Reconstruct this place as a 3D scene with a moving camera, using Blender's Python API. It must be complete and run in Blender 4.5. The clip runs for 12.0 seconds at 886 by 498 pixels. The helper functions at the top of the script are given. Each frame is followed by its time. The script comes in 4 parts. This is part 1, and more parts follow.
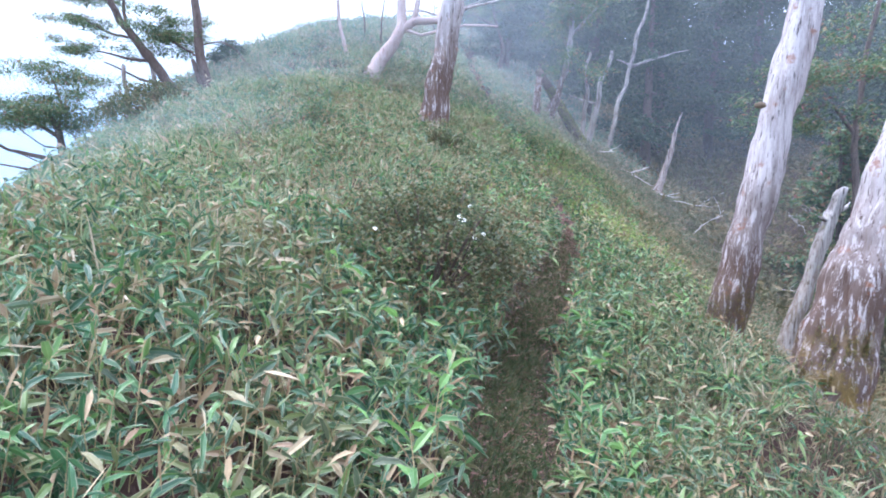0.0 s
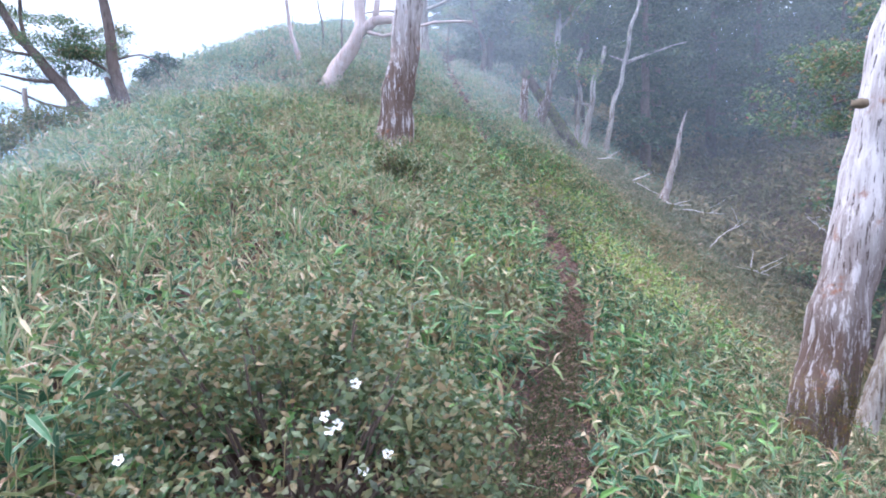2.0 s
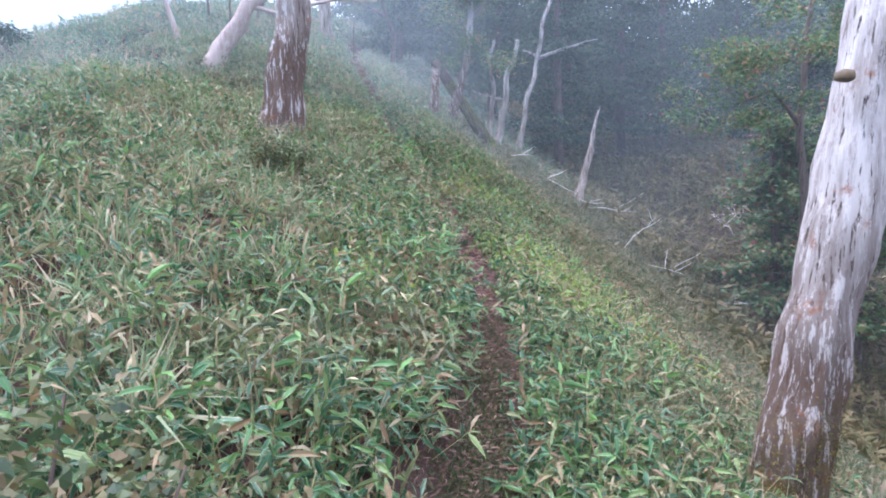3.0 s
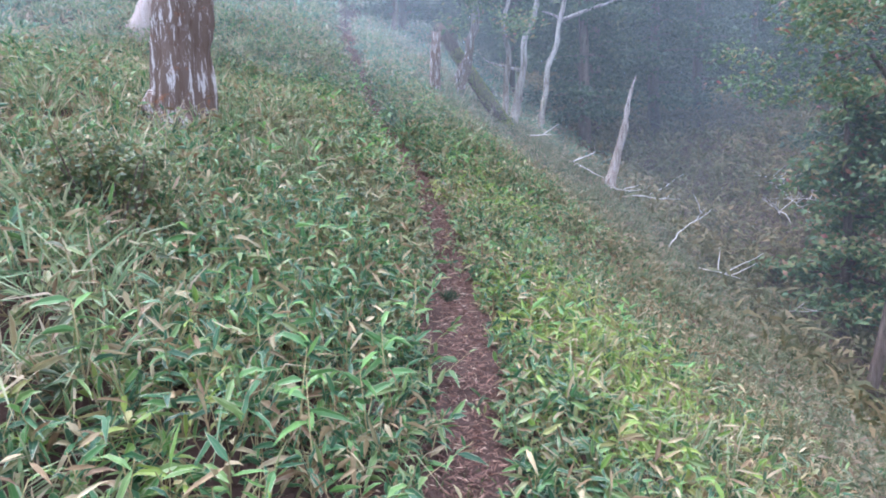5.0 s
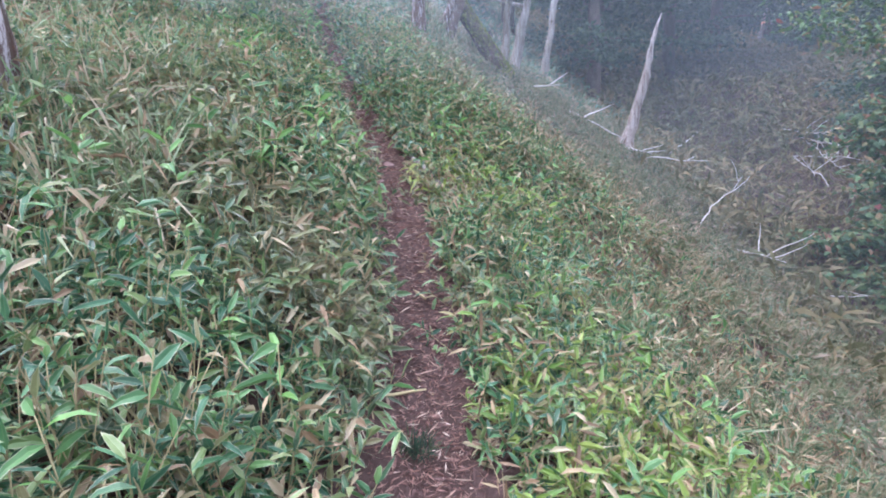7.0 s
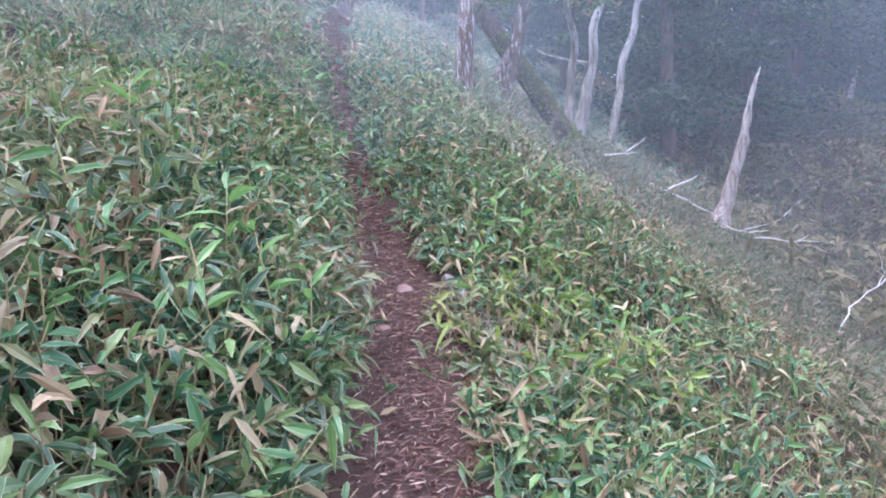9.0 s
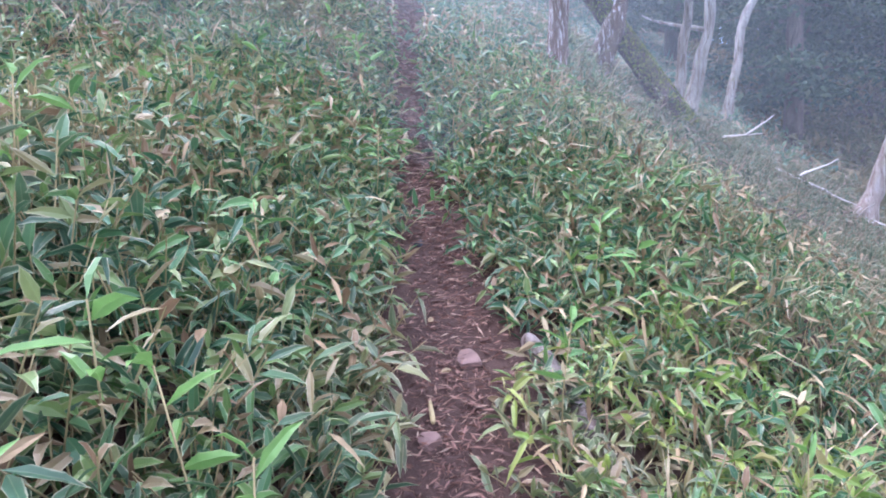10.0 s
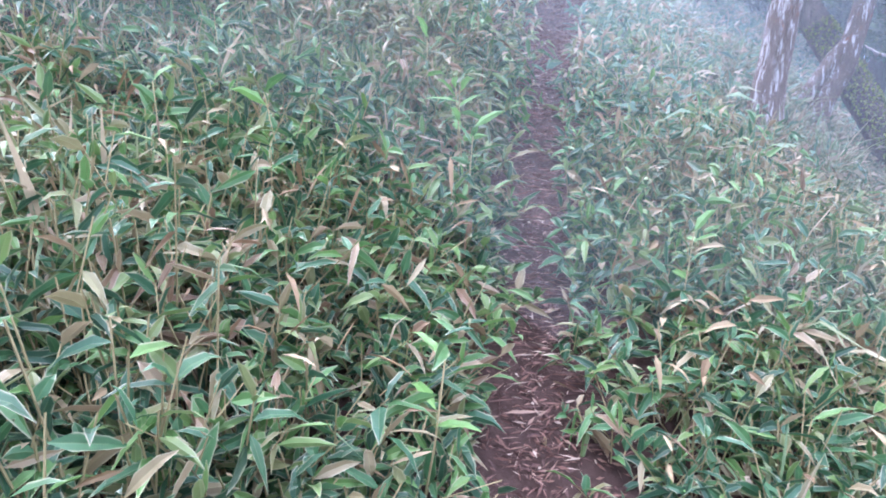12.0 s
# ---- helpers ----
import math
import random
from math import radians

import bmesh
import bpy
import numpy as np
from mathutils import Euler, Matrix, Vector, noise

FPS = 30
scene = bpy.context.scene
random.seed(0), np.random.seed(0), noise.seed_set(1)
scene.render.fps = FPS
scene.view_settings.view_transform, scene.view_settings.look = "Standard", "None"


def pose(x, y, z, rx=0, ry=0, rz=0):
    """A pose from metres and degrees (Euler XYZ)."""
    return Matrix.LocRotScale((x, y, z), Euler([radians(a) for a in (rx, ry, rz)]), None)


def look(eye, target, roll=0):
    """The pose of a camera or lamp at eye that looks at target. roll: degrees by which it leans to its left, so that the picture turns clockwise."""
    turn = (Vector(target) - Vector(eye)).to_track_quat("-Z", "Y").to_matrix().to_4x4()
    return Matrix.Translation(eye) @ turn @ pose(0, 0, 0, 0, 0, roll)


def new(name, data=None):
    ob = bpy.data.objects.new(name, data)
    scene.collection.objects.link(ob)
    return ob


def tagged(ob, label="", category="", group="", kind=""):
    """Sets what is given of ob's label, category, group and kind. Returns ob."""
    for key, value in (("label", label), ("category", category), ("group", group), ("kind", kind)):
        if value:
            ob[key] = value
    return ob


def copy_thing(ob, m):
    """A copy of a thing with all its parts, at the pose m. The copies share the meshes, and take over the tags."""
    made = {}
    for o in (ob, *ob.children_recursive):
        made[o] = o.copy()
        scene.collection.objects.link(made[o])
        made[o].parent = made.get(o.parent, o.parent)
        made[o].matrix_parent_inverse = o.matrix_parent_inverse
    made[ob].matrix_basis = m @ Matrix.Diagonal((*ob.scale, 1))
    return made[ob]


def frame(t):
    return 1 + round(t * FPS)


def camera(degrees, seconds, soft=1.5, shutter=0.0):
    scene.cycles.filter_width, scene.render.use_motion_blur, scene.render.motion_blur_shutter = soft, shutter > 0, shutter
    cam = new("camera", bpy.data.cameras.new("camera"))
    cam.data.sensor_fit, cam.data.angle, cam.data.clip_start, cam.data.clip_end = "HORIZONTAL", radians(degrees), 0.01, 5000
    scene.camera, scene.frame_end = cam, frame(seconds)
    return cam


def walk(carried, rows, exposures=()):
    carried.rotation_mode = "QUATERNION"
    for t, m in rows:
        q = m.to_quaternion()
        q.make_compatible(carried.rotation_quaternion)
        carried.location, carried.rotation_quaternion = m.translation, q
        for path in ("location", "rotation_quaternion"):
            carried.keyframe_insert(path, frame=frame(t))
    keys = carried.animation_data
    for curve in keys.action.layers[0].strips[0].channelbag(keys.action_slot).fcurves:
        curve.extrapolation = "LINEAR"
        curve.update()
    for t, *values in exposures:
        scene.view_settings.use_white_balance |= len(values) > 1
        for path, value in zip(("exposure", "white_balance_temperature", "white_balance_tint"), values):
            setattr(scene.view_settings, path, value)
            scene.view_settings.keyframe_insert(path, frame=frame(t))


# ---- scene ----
cam = camera(72.6, 12.0, 1.9)
PATH = [
    (0, (0.002, -0.11, 1.437), (0.012, 1.867, 1.134), 1.7),
    (0.5, (0.222, 0.486, 1.555), (0.207, 2.463, 1.254), -4.8),
    (1, (0.242, 1.108, 1.564), (0.29, 3.088, 1.285), -1.4),
    (1.5, (0.278, 1.616, 1.609), (0.32, 3.576, 1.211), 0.8),
    (2, (0.428, 2.235, 1.722), (0.447, 4.215, 1.44), -1.1),
    (2.5, (0.566, 2.853, 1.666), (0.734, 4.835, 1.464), -2.2),
    (3, (0.655, 3.412, 1.642), (0.952, 5.368, 1.351), -0.7),
    (3.2, (0.747, 3.653, 1.621), (1.048, 5.601, 1.283), -1.1),
    (4.8, (1.298, 5.759, 1.82), (1.542, 7.704, 1.425), -1.1),
    (5, (1.408, 6.007, 1.837), (1.632, 7.959, 1.467), -1.7),
    (5.5, (1.513, 6.596, 1.788), (1.689, 8.544, 1.372), -3.1),
    (6, (1.538, 7.199, 1.954), (1.726, 9.151, 1.558), 3.4),
    (6.5, (1.68, 7.763, 1.968), (1.826, 9.701, 1.498), 3.2),
    (7, (1.803, 8.268, 2.019), (2.037, 10.177, 1.471), -1.8),
    (7.5, (1.866, 8.97, 2.108), (2.132, 10.906, 1.685), -0.8),
    (7.7, (1.846, 9.203, 2.123), (2.062, 11.158, 1.759), 1.7),
    (9.3, (2.134, 10.878, 2.009), (2.17, 12.85, 1.68), -3.7),
    (9.5, (2.131, 11.103, 2.008), (2.103, 13.062, 1.605), -3.3),
    (10, (2.185, 11.572, 2.154), (1.964, 13.521, 1.761), -3.5),
    (10.5, (2.116, 12.125, 2.166), (1.803, 14.067, 1.8), -0.5),
    (11, (2.032, 12.539, 2.303), (1.677, 14.438, 1.784), 4.4),
    (11.5, (1.983, 13.053, 2.543), (1.529, 14.921, 1.991), 3.7),
    (12, (1.902, 13.393, 2.588), (1.315, 15.265, 2.201), 2.1),
]
walk(cam, [(t, look(eye, target, roll)) for t, eye, target, roll in PATH],
     ((0.0, 0.17, 5700, 19), (2.0, 0.17, 5800, 20), (3.0, 0.05, 5850, 19), (5.0, 0.2, 5800, 17), (7.0, 0.2, 5780, 22), (9.5, 0.33, 5720, 26), (11.0, 0.42, 5680, 27), (12.0, 0.58, 5620, 26)))
SKY, SUN, MIST, CLOUD, DENSE = 0.57, 3.7, 0.07, 2.1, 1.0

# ---- world and light ----
world = bpy.data.worlds.new("overcast_sky")
scene.world = world
world.use_nodes = True
wn, wl = world.node_tree.nodes, world.node_tree.links
wn.clear()
w_out = wn.new("ShaderNodeOutputWorld")
w_bg = wn.new("ShaderNodeBackground")
w_sky = wn.new("ShaderNodeTexSky")
w_sky.sky_type = "NISHITA"
w_sky.sun_disc = False
w_sky.sun_elevation, w_sky.sun_rotation = radians(50), radians(-40)
w_sky.air_density, w_sky.dust_density, w_sky.ozone_density = 1.0, 4.0, 1.0
w_mix = wn.new("ShaderNodeMixRGB")
w_mix.inputs[0].default_value = 0.75
w_mix.inputs[2].default_value = (7.6, 8.6, 9.8, 1)
wl.new(w_sky.outputs[0], w_mix.inputs[1])
wl.new(w_mix.outputs[0], w_bg.inputs[0])
w_bg.inputs[1].default_value = SKY
wl.new(w_bg.outputs[0], w_out.inputs[0])

sun = new("sun", bpy.data.lights.new("sun", "SUN"))
sun.data.energy, sun.data.angle, sun.data.color = SUN, radians(25), (1.0, 0.97, 0.92)
sun.matrix_world = look((-8, 10, 16), (0, 8, 0))


# ---- materials ----
def material(name, rough=0.8, spec=0.3):
    m = bpy.data.materials.new(name)
    m.use_nodes = True
    b = m.node_tree.nodes["Principled BSDF"]
    b.inputs["Roughness"].default_value = rough
    b.inputs["Specular IOR Level"].default_value = spec
    return m, m.node_tree.nodes, m.node_tree.links, b


def ramp(nodes, stops):
    r = nodes.new("ShaderNodeValToRGB")
    while len(r.color_ramp.elements) < len(stops):
        r.color_ramp.elements.new(0.5)
    for e, (p, c) in zip(r.color_ramp.elements, stops):
        e.position, e.color = p, (*c, 1)
    return r


def noise_node(nodes, links, scale, detail=4, stretch=None, rough=0.55):
    n = nodes.new("ShaderNodeTexNoise")
    n.inputs["Scale"].default_value, n.inputs["Detail"].default_value, n.inputs["Roughness"].default_value = scale, detail, rough
    tc = nodes.new("ShaderNodeTexCoord")
    mp = nodes.new("ShaderNodeMapping")
    mp.inputs["Scale"].default_value = stretch or (1, 1, 1)
    links.new(tc.outputs["Object"], mp.inputs[0])
    links.new(mp.outputs[0], n.inputs[0])
    return n


def mix(nodes, links, fac, a, b, kind="MIX"):
    n = nodes.new("ShaderNodeMixRGB")
    n.blend_type = kind
    for s, v in zip(n.inputs, (fac, a, b)):
        if hasattr(v, "is_linked"):
            links.new(v, s)
        elif isinstance(v, tuple):
            s.default_value = (*v, 1)
        else:
            s.default_value = v
    return n.outputs[0]


def bump(nodes, links, b, height, strength, dist):
    n = nodes.new("ShaderNodeBump")
    n.inputs["Strength"].default_value, n.inputs["Distance"].default_value = strength, dist
    links.new(height, n.inputs["Height"])
    links.new(n.outputs[0], b.inputs["Normal"])


def step(nodes, links, v, lo, hi):
    n = nodes.new("ShaderNodeMapRange")
    n.inputs[1].default_value, n.inputs[2].default_value = lo, hi
    links.new(v, n.inputs[0])
    return n.outputs[0]


def leaf_material(name, stops, patch, patch_scale=0.5, rough=0.5, edge=0.0, through_light=0.38, shift=0.3):
    """Leaves: a colour of its own for each, shifted in patches, paler dry margins where edge > 0."""
    m, n, l, b = material(name, rough, 0.5)
    geo = n.new("ShaderNodeNewGeometry")
    r = ramp(n, stops)
    nz = noise_node(n, l, patch_scale, 3)
    add = n.new("ShaderNodeMath")
    add.operation = "MULTIPLY_ADD"
    sub = n.new("ShaderNodeMath")
    sub.operation = "SUBTRACT"
    sub.inputs[1].default_value = 0.5
    l.new(nz.outputs[0], sub.inputs[0])
    l.new(sub.outputs[0], add.inputs[0])
    add.inputs[1].default_value = shift
    l.new(geo.outputs["Random Per Island"], add.inputs[2])
    l.new(add.outputs[0], r.inputs[0])
    col = r.outputs[0]
    if patch:
        nz2 = noise_node(n, l, patch_scale * 0.6, 4)
        col = mix(n, l, step(n, l, nz2.outputs[0], 0.52, 0.72), col, mix(n, l, 0.5, col, patch))
    fine = noise_node(n, l, 60, 3)
    col = mix(n, l, 0.35, col, mix(n, l, fine.outputs[0], (0.5, 0.5, 0.5), (1.35, 1.35, 1.35)), "MULTIPLY")
    if edge:
        uv = n.new("ShaderNodeUVMap")
        sep = n.new("ShaderNodeSeparateXYZ")
        l.new(uv.outputs[0], sep.inputs[0])
        wob = noise_node(n, l, 35, 2)
        ad = n.new("ShaderNodeMath")
        ad.operation = "MULTIPLY_ADD"
        ad.inputs[1].default_value = 0.5
        l.new(wob.outputs[0], ad.inputs[0])
        l.new(sep.outputs[0], ad.inputs[2])
        col = mix(n, l, step(n, l, ad.outputs[0], 1.02, 1.2), col, mix(n, l, edge, col, (0.42, 0.38, 0.26)))
        rib = step(n, l, sep.outputs[0], 0.12, 0.02)
        col = mix(n, l, rib, col, mix(n, l, 0.12, col, (0.45, 0.5, 0.25)))
    l.new(col, b.inputs["Base Color"])
    tr = n.new("ShaderNodeBsdfTranslucent")
    l.new(col, tr.inputs[0])
    ms = n.new("ShaderNodeMixShader")
    ms.inputs[0].default_value = through_light
    l.new(b.outputs[0], ms.inputs[1])
    l.new(tr.outputs[0], ms.inputs[2])
    l.new(ms.outputs[0], n["Material Output"].inputs[0])
    return m


GREENS = [(0.0, (0.022, 0.066, 0.036)), (0.25, (0.034, 0.106, 0.052)), (0.5, (0.056, 0.152, 0.058)), (0.68, (0.115, 0.235, 0.062)),
          (0.82, (0.18, 0.235, 0.09)), (0.9, (0.23, 0.19, 0.1)), (0.96, (0.29, 0.22, 0.135)), (1.0, (0.2, 0.12, 0.07))]
M_SASA = leaf_material("bamboo_grass_leaf", GREENS, (0.28, 0.2, 0.125), 1.3, 0.48, 0.6, 0.27, 0.55)
# distance haze is mixed into these leaf colours: paler and bluer than the near grass
FAR_HAZED = [(0.0, (0.09, 0.165, 0.125)), (0.4, (0.14, 0.23, 0.15)), (0.65, (0.2, 0.275, 0.155)), (0.8, (0.33, 0.275, 0.19)), (1.0, (0.4, 0.29, 0.21))]
M_FAR_HAZED = leaf_material("distant_bamboo_grass", FAR_HAZED, (0.24, 0.2, 0.13), 0.6, 0.55, 0.0, 0.38, 0.7)
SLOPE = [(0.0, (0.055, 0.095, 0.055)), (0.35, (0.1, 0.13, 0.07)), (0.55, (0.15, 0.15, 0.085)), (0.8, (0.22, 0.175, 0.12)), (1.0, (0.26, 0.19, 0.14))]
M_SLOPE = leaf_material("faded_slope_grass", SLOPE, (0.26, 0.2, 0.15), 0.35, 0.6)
YEL = [(0.0, (0.1, 0.2, 0.045)), (0.4, (0.19, 0.3, 0.06)), (0.7, (0.3, 0.37, 0.085)), (0.85, (0.33, 0.32, 0.12)), (1.0, (0.36, 0.26, 0.15))]
M_YELLOW = leaf_material("yellow_green_bamboo_grass", YEL, None, 0.5, 0.45, 0.5)
BUSH = [(0.0, (0.035, 0.06, 0.03)), (0.45, (0.075, 0.11, 0.042)), (0.7, (0.125, 0.135, 0.055)), (0.88, (0.165, 0.13, 0.062)), (1.0, (0.22, 0.15, 0.075))]
M_BUSH = leaf_material("azalea_leaf", BUSH, (0.15, 0.1, 0.07), 3.0, 0.5)
M_DRY = leaf_material("dry_leaf", [(0.0, (0.07, 0.035, 0.03)), (0.4, (0.14, 0.065, 0.05)), (0.8, (0.2, 0.1, 0.075)), (0.95, (0.3, 0.19, 0.14)), (1.0, (0.42, 0.32, 0.25))], None, 1.0, 0.7, 0, 0.1)
M_TAN = leaf_material("withered_bamboo_leaf", [(0.0, (0.13, 0.08, 0.045)), (0.4, (0.23, 0.15, 0.08)), (0.75, (0.32, 0.24, 0.14)), (1.0, (0.45, 0.37, 0.24))], None, 1.0, 0.7, 0, 0.2)
M_OLIVE = leaf_material("short_olive_grass", [(0.0, (0.03, 0.05, 0.018)), (0.6, (0.065, 0.088, 0.028)), (1.0, (0.13, 0.11, 0.05))], None, 1.5, 0.7)
CON = [(0.0, (0.02, 0.045, 0.03)), (0.5, (0.035, 0.07, 0.04)), (0.85, (0.06, 0.1, 0.05)), (1.0, (0.09, 0.11, 0.05))]
M_CONIFER = leaf_material("conifer_needles", CON, None, 0.8, 0.6)
CRN = [(0.0, (0.055, 0.11, 0.055)), (0.5, (0.095, 0.165, 0.07)), (0.8, (0.17, 0.21, 0.08)), (0.93, (0.28, 0.19, 0.1)), (1.0, (0.28, 0.1, 0.09))]
M_CROWN = leaf_material("broad_leaf_crown", CRN, None, 0.8, 0.55)
BRS = [(0.0, (0.075, 0.085, 0.036)), (0.5, (0.15, 0.128, 0.06)), (1.0, (0.25, 0.18, 0.095))]
M_BRUSH = leaf_material("withered_brush", BRS, (0.08, 0.1, 0.05), 0.2, 0.7)
M_LOGMOSS = leaf_material("log_moss", [(0.0, (0.07, 0.09, 0.025)), (0.6, (0.15, 0.17, 0.04)), (1.0, (0.3, 0.31, 0.08))], None, 4, 0.9, 0.0, 0.15)
M_MOSS = leaf_material("moss", [(0.0, (0.045, 0.055, 0.016)), (0.6, (0.12, 0.11, 0.03)), (1.0, (0.26, 0.16, 0.05))], None, 4, 0.9, 0.0, 0.15)
# crest leaves, their base colours raised to imitate haze in front of them
M_CREST = leaf_material("haze_paled_windswept_leaf", [(0.0, (0.055, 0.11, 0.065)), (0.5, (0.1, 0.17, 0.08)), (0.8, (0.17, 0.2, 0.08)), (0.93, (0.27, 0.19, 0.11)), (1.0, (0.24, 0.1, 0.09))], None, 1.2, 0.6, 0.0, 0.28)


def soil_material():
    m, n, l, b = material("forest_soil", 0.9, 0.2)
    a, c = noise_node(n, l, 2.2, 5), noise_node(n, l, 45, 6, None, 0.7)
    col = mix(n, l, c.outputs[0], (0.03, 0.017, 0.015), (0.112, 0.064, 0.052))
    col = mix(n, l, step(n, l, a.outputs[0], 0.4, 0.7), col, mix(n, l, 0.5, col, (0.07, 0.045, 0.04)))
    l.new(col, b.inputs["Base Color"])
    bump(n, l, b, c.outputs[0], 0.9, 0.02)
    return m


def bark_material(name, pale, mid, dark, red, lichen, red_amount=0.5, moss=False):
    m, n, l, b = material(name, 0.85, 0.2)
    streak = noise_node(n, l, 13, 7, (1, 1, 0.12), 0.7)
    blot = noise_node(n, l, 6.5, 8, (1, 1, 0.3), 0.75)
    crack = noise_node(n, l, 34, 5, (1, 1, 0.1), 0.65)
    col = mix(n, l, step(n, l, streak.outputs[0], 0.4, 0.58), mid, pale)
    col = mix(n, l, step(n, l, crack.outputs[0], 0.44, 0.37), col, dark)
    hole = noise_node(n, l, 7, 4, (1, 1, 0.3), 0.6)
    col = mix(n, l, step(n, l, hole.outputs[0], 0.29, 0.26), col, dark)
    tc = n.new("ShaderNodeTexCoord")
    sep = n.new("ShaderNodeSeparateXYZ")
    l.new(tc.outputs["Object"], sep.inputs[0])
    low = step(n, l, sep.outputs[2], 2.5, 1.2)
    mul = n.new("ShaderNodeMath")
    mul.operation = "MULTIPLY"
    l.new(step(n, l, blot.outputs[0], 0.2, 0.42), mul.inputs[0])
    l.new(low, mul.inputs[1])
    col = mix(n, l, mul.outputs[0], col, mix(n, l, red_amount, col, red))
    flake = noise_node(n, l, 24, 7, (1, 1, 0.14), 0.8)
    col = mix(n, l, step(n, l, flake.outputs[0], 0.535, 0.575), col, mix(n, l, 0.7, col, pale))
    if moss:
        tuft = noise_node(n, l, 4.2, 6, None, 0.7)
        foot = n.new("ShaderNodeMath")
        foot.operation = "MULTIPLY"
        l.new(step(n, l, tuft.outputs[0], 0.5, 0.55), foot.inputs[0])
        l.new(step(n, l, sep.outputs[2], 1.0, 0.2), foot.inputs[1])
        grain = noise_node(n, l, 60, 3)
        col = mix(n, l, foot.outputs[0], col, mix(n, l, grain.outputs[0], (0.06, 0.048, 0.016), (0.27, 0.18, 0.05)))
    spot = noise_node(n, l, 5.5, 5, None, 0.7)
    col = mix(n, l, step(n, l, spot.outputs[0], 0.6, 0.68), col, mix(n, l, 0.7, col, lichen))
    l.new(col, b.inputs["Base Color"])
    bump(n, l, b, mix(n, l, 0.5, crack.outputs[0], streak.outputs[0]), 0.8, 0.03)
    return m


M_SOIL = soil_material()
M_DEAD = bark_material("weathered_dead_wood", (0.52, 0.48, 0.49), (0.3, 0.26, 0.26), (0.05, 0.04, 0.04), (0.085, 0.05, 0.036), (0.22, 0.085, 0.04), 0.92)
M_MOSSY = bark_material("mossy_dead_wood", (0.52, 0.48, 0.49), (0.3, 0.26, 0.26), (0.05, 0.04, 0.04), (0.085, 0.05, 0.036), (0.22, 0.085, 0.04), 0.92, True)
M_GREY = bark_material("grey_dead_wood", (0.42, 0.38, 0.37), (0.19, 0.155, 0.15), (0.06, 0.046, 0.042), (0.2, 0.12, 0.08), (0.2, 0.2, 0.12), 0.4)
M_DARKBARK = bark_material("dark_bark", (0.14, 0.11, 0.1), (0.08, 0.062, 0.058), (0.03, 0.022, 0.022), (0.1, 0.06, 0.045), (0.12, 0.11, 0.07), 0.4)
M_PINK = bark_material("smooth_pinkish_bark", (0.55, 0.46, 0.45), (0.42, 0.32, 0.31), (0.2, 0.14, 0.13), (0.3, 0.2, 0.17), (0.3, 0.28, 0.25), 0.4)
M_BIRCH = bark_material("pale_mottled_bark", (0.32, 0.305, 0.3), (0.115, 0.1, 0.095), (0.04, 0.033, 0.03), (0.25, 0.17, 0.1), (0.25, 0.24, 0.15), 0.3)


M_OLDLOG = bark_material("old_grey_log", (0.24, 0.215, 0.21), (0.1, 0.085, 0.08), (0.04, 0.03, 0.03), (0.12, 0.07, 0.05), (0.1, 0.09, 0.05), 0.4)


def plain(name, c1, c2, scale, rough=0.8, relief=0.4):
    m, n, l, b = material(name, rough)
    a = noise_node(n, l, scale, 5)
    l.new(mix(n, l, a.outputs[0], c1, c2), b.inputs["Base Color"])
    bump(n, l, b, a.outputs[0], relief, 0.01)
    return m


M_STEM = plain("bamboo_grass_stem", (0.2, 0.16, 0.08), (0.45, 0.36, 0.2), 9)
M_STONE = plain("reddish_stone", (0.1, 0.06, 0.055), (0.22, 0.14, 0.125), 18)
M_DARKSTONE = plain("dark_stone", (0.028, 0.028, 0.036), (0.085, 0.085, 0.105), 25)
M_PETAL = plain("white_petal", (0.75, 0.74, 0.7), (0.85, 0.84, 0.8), 30, 0.6, 0.1)
M_TWIG = plain("bleached_twig", (0.4, 0.35, 0.32), (0.62, 0.57, 0.53), 20)
M_BROWN_KNOT = plain("brown_knot", (0.07, 0.05, 0.035), (0.2, 0.15, 0.1), 14)
M_SPLIT = plain("fresh_split_wood", (0.42, 0.27, 0.2), (0.62, 0.46, 0.38), 14)


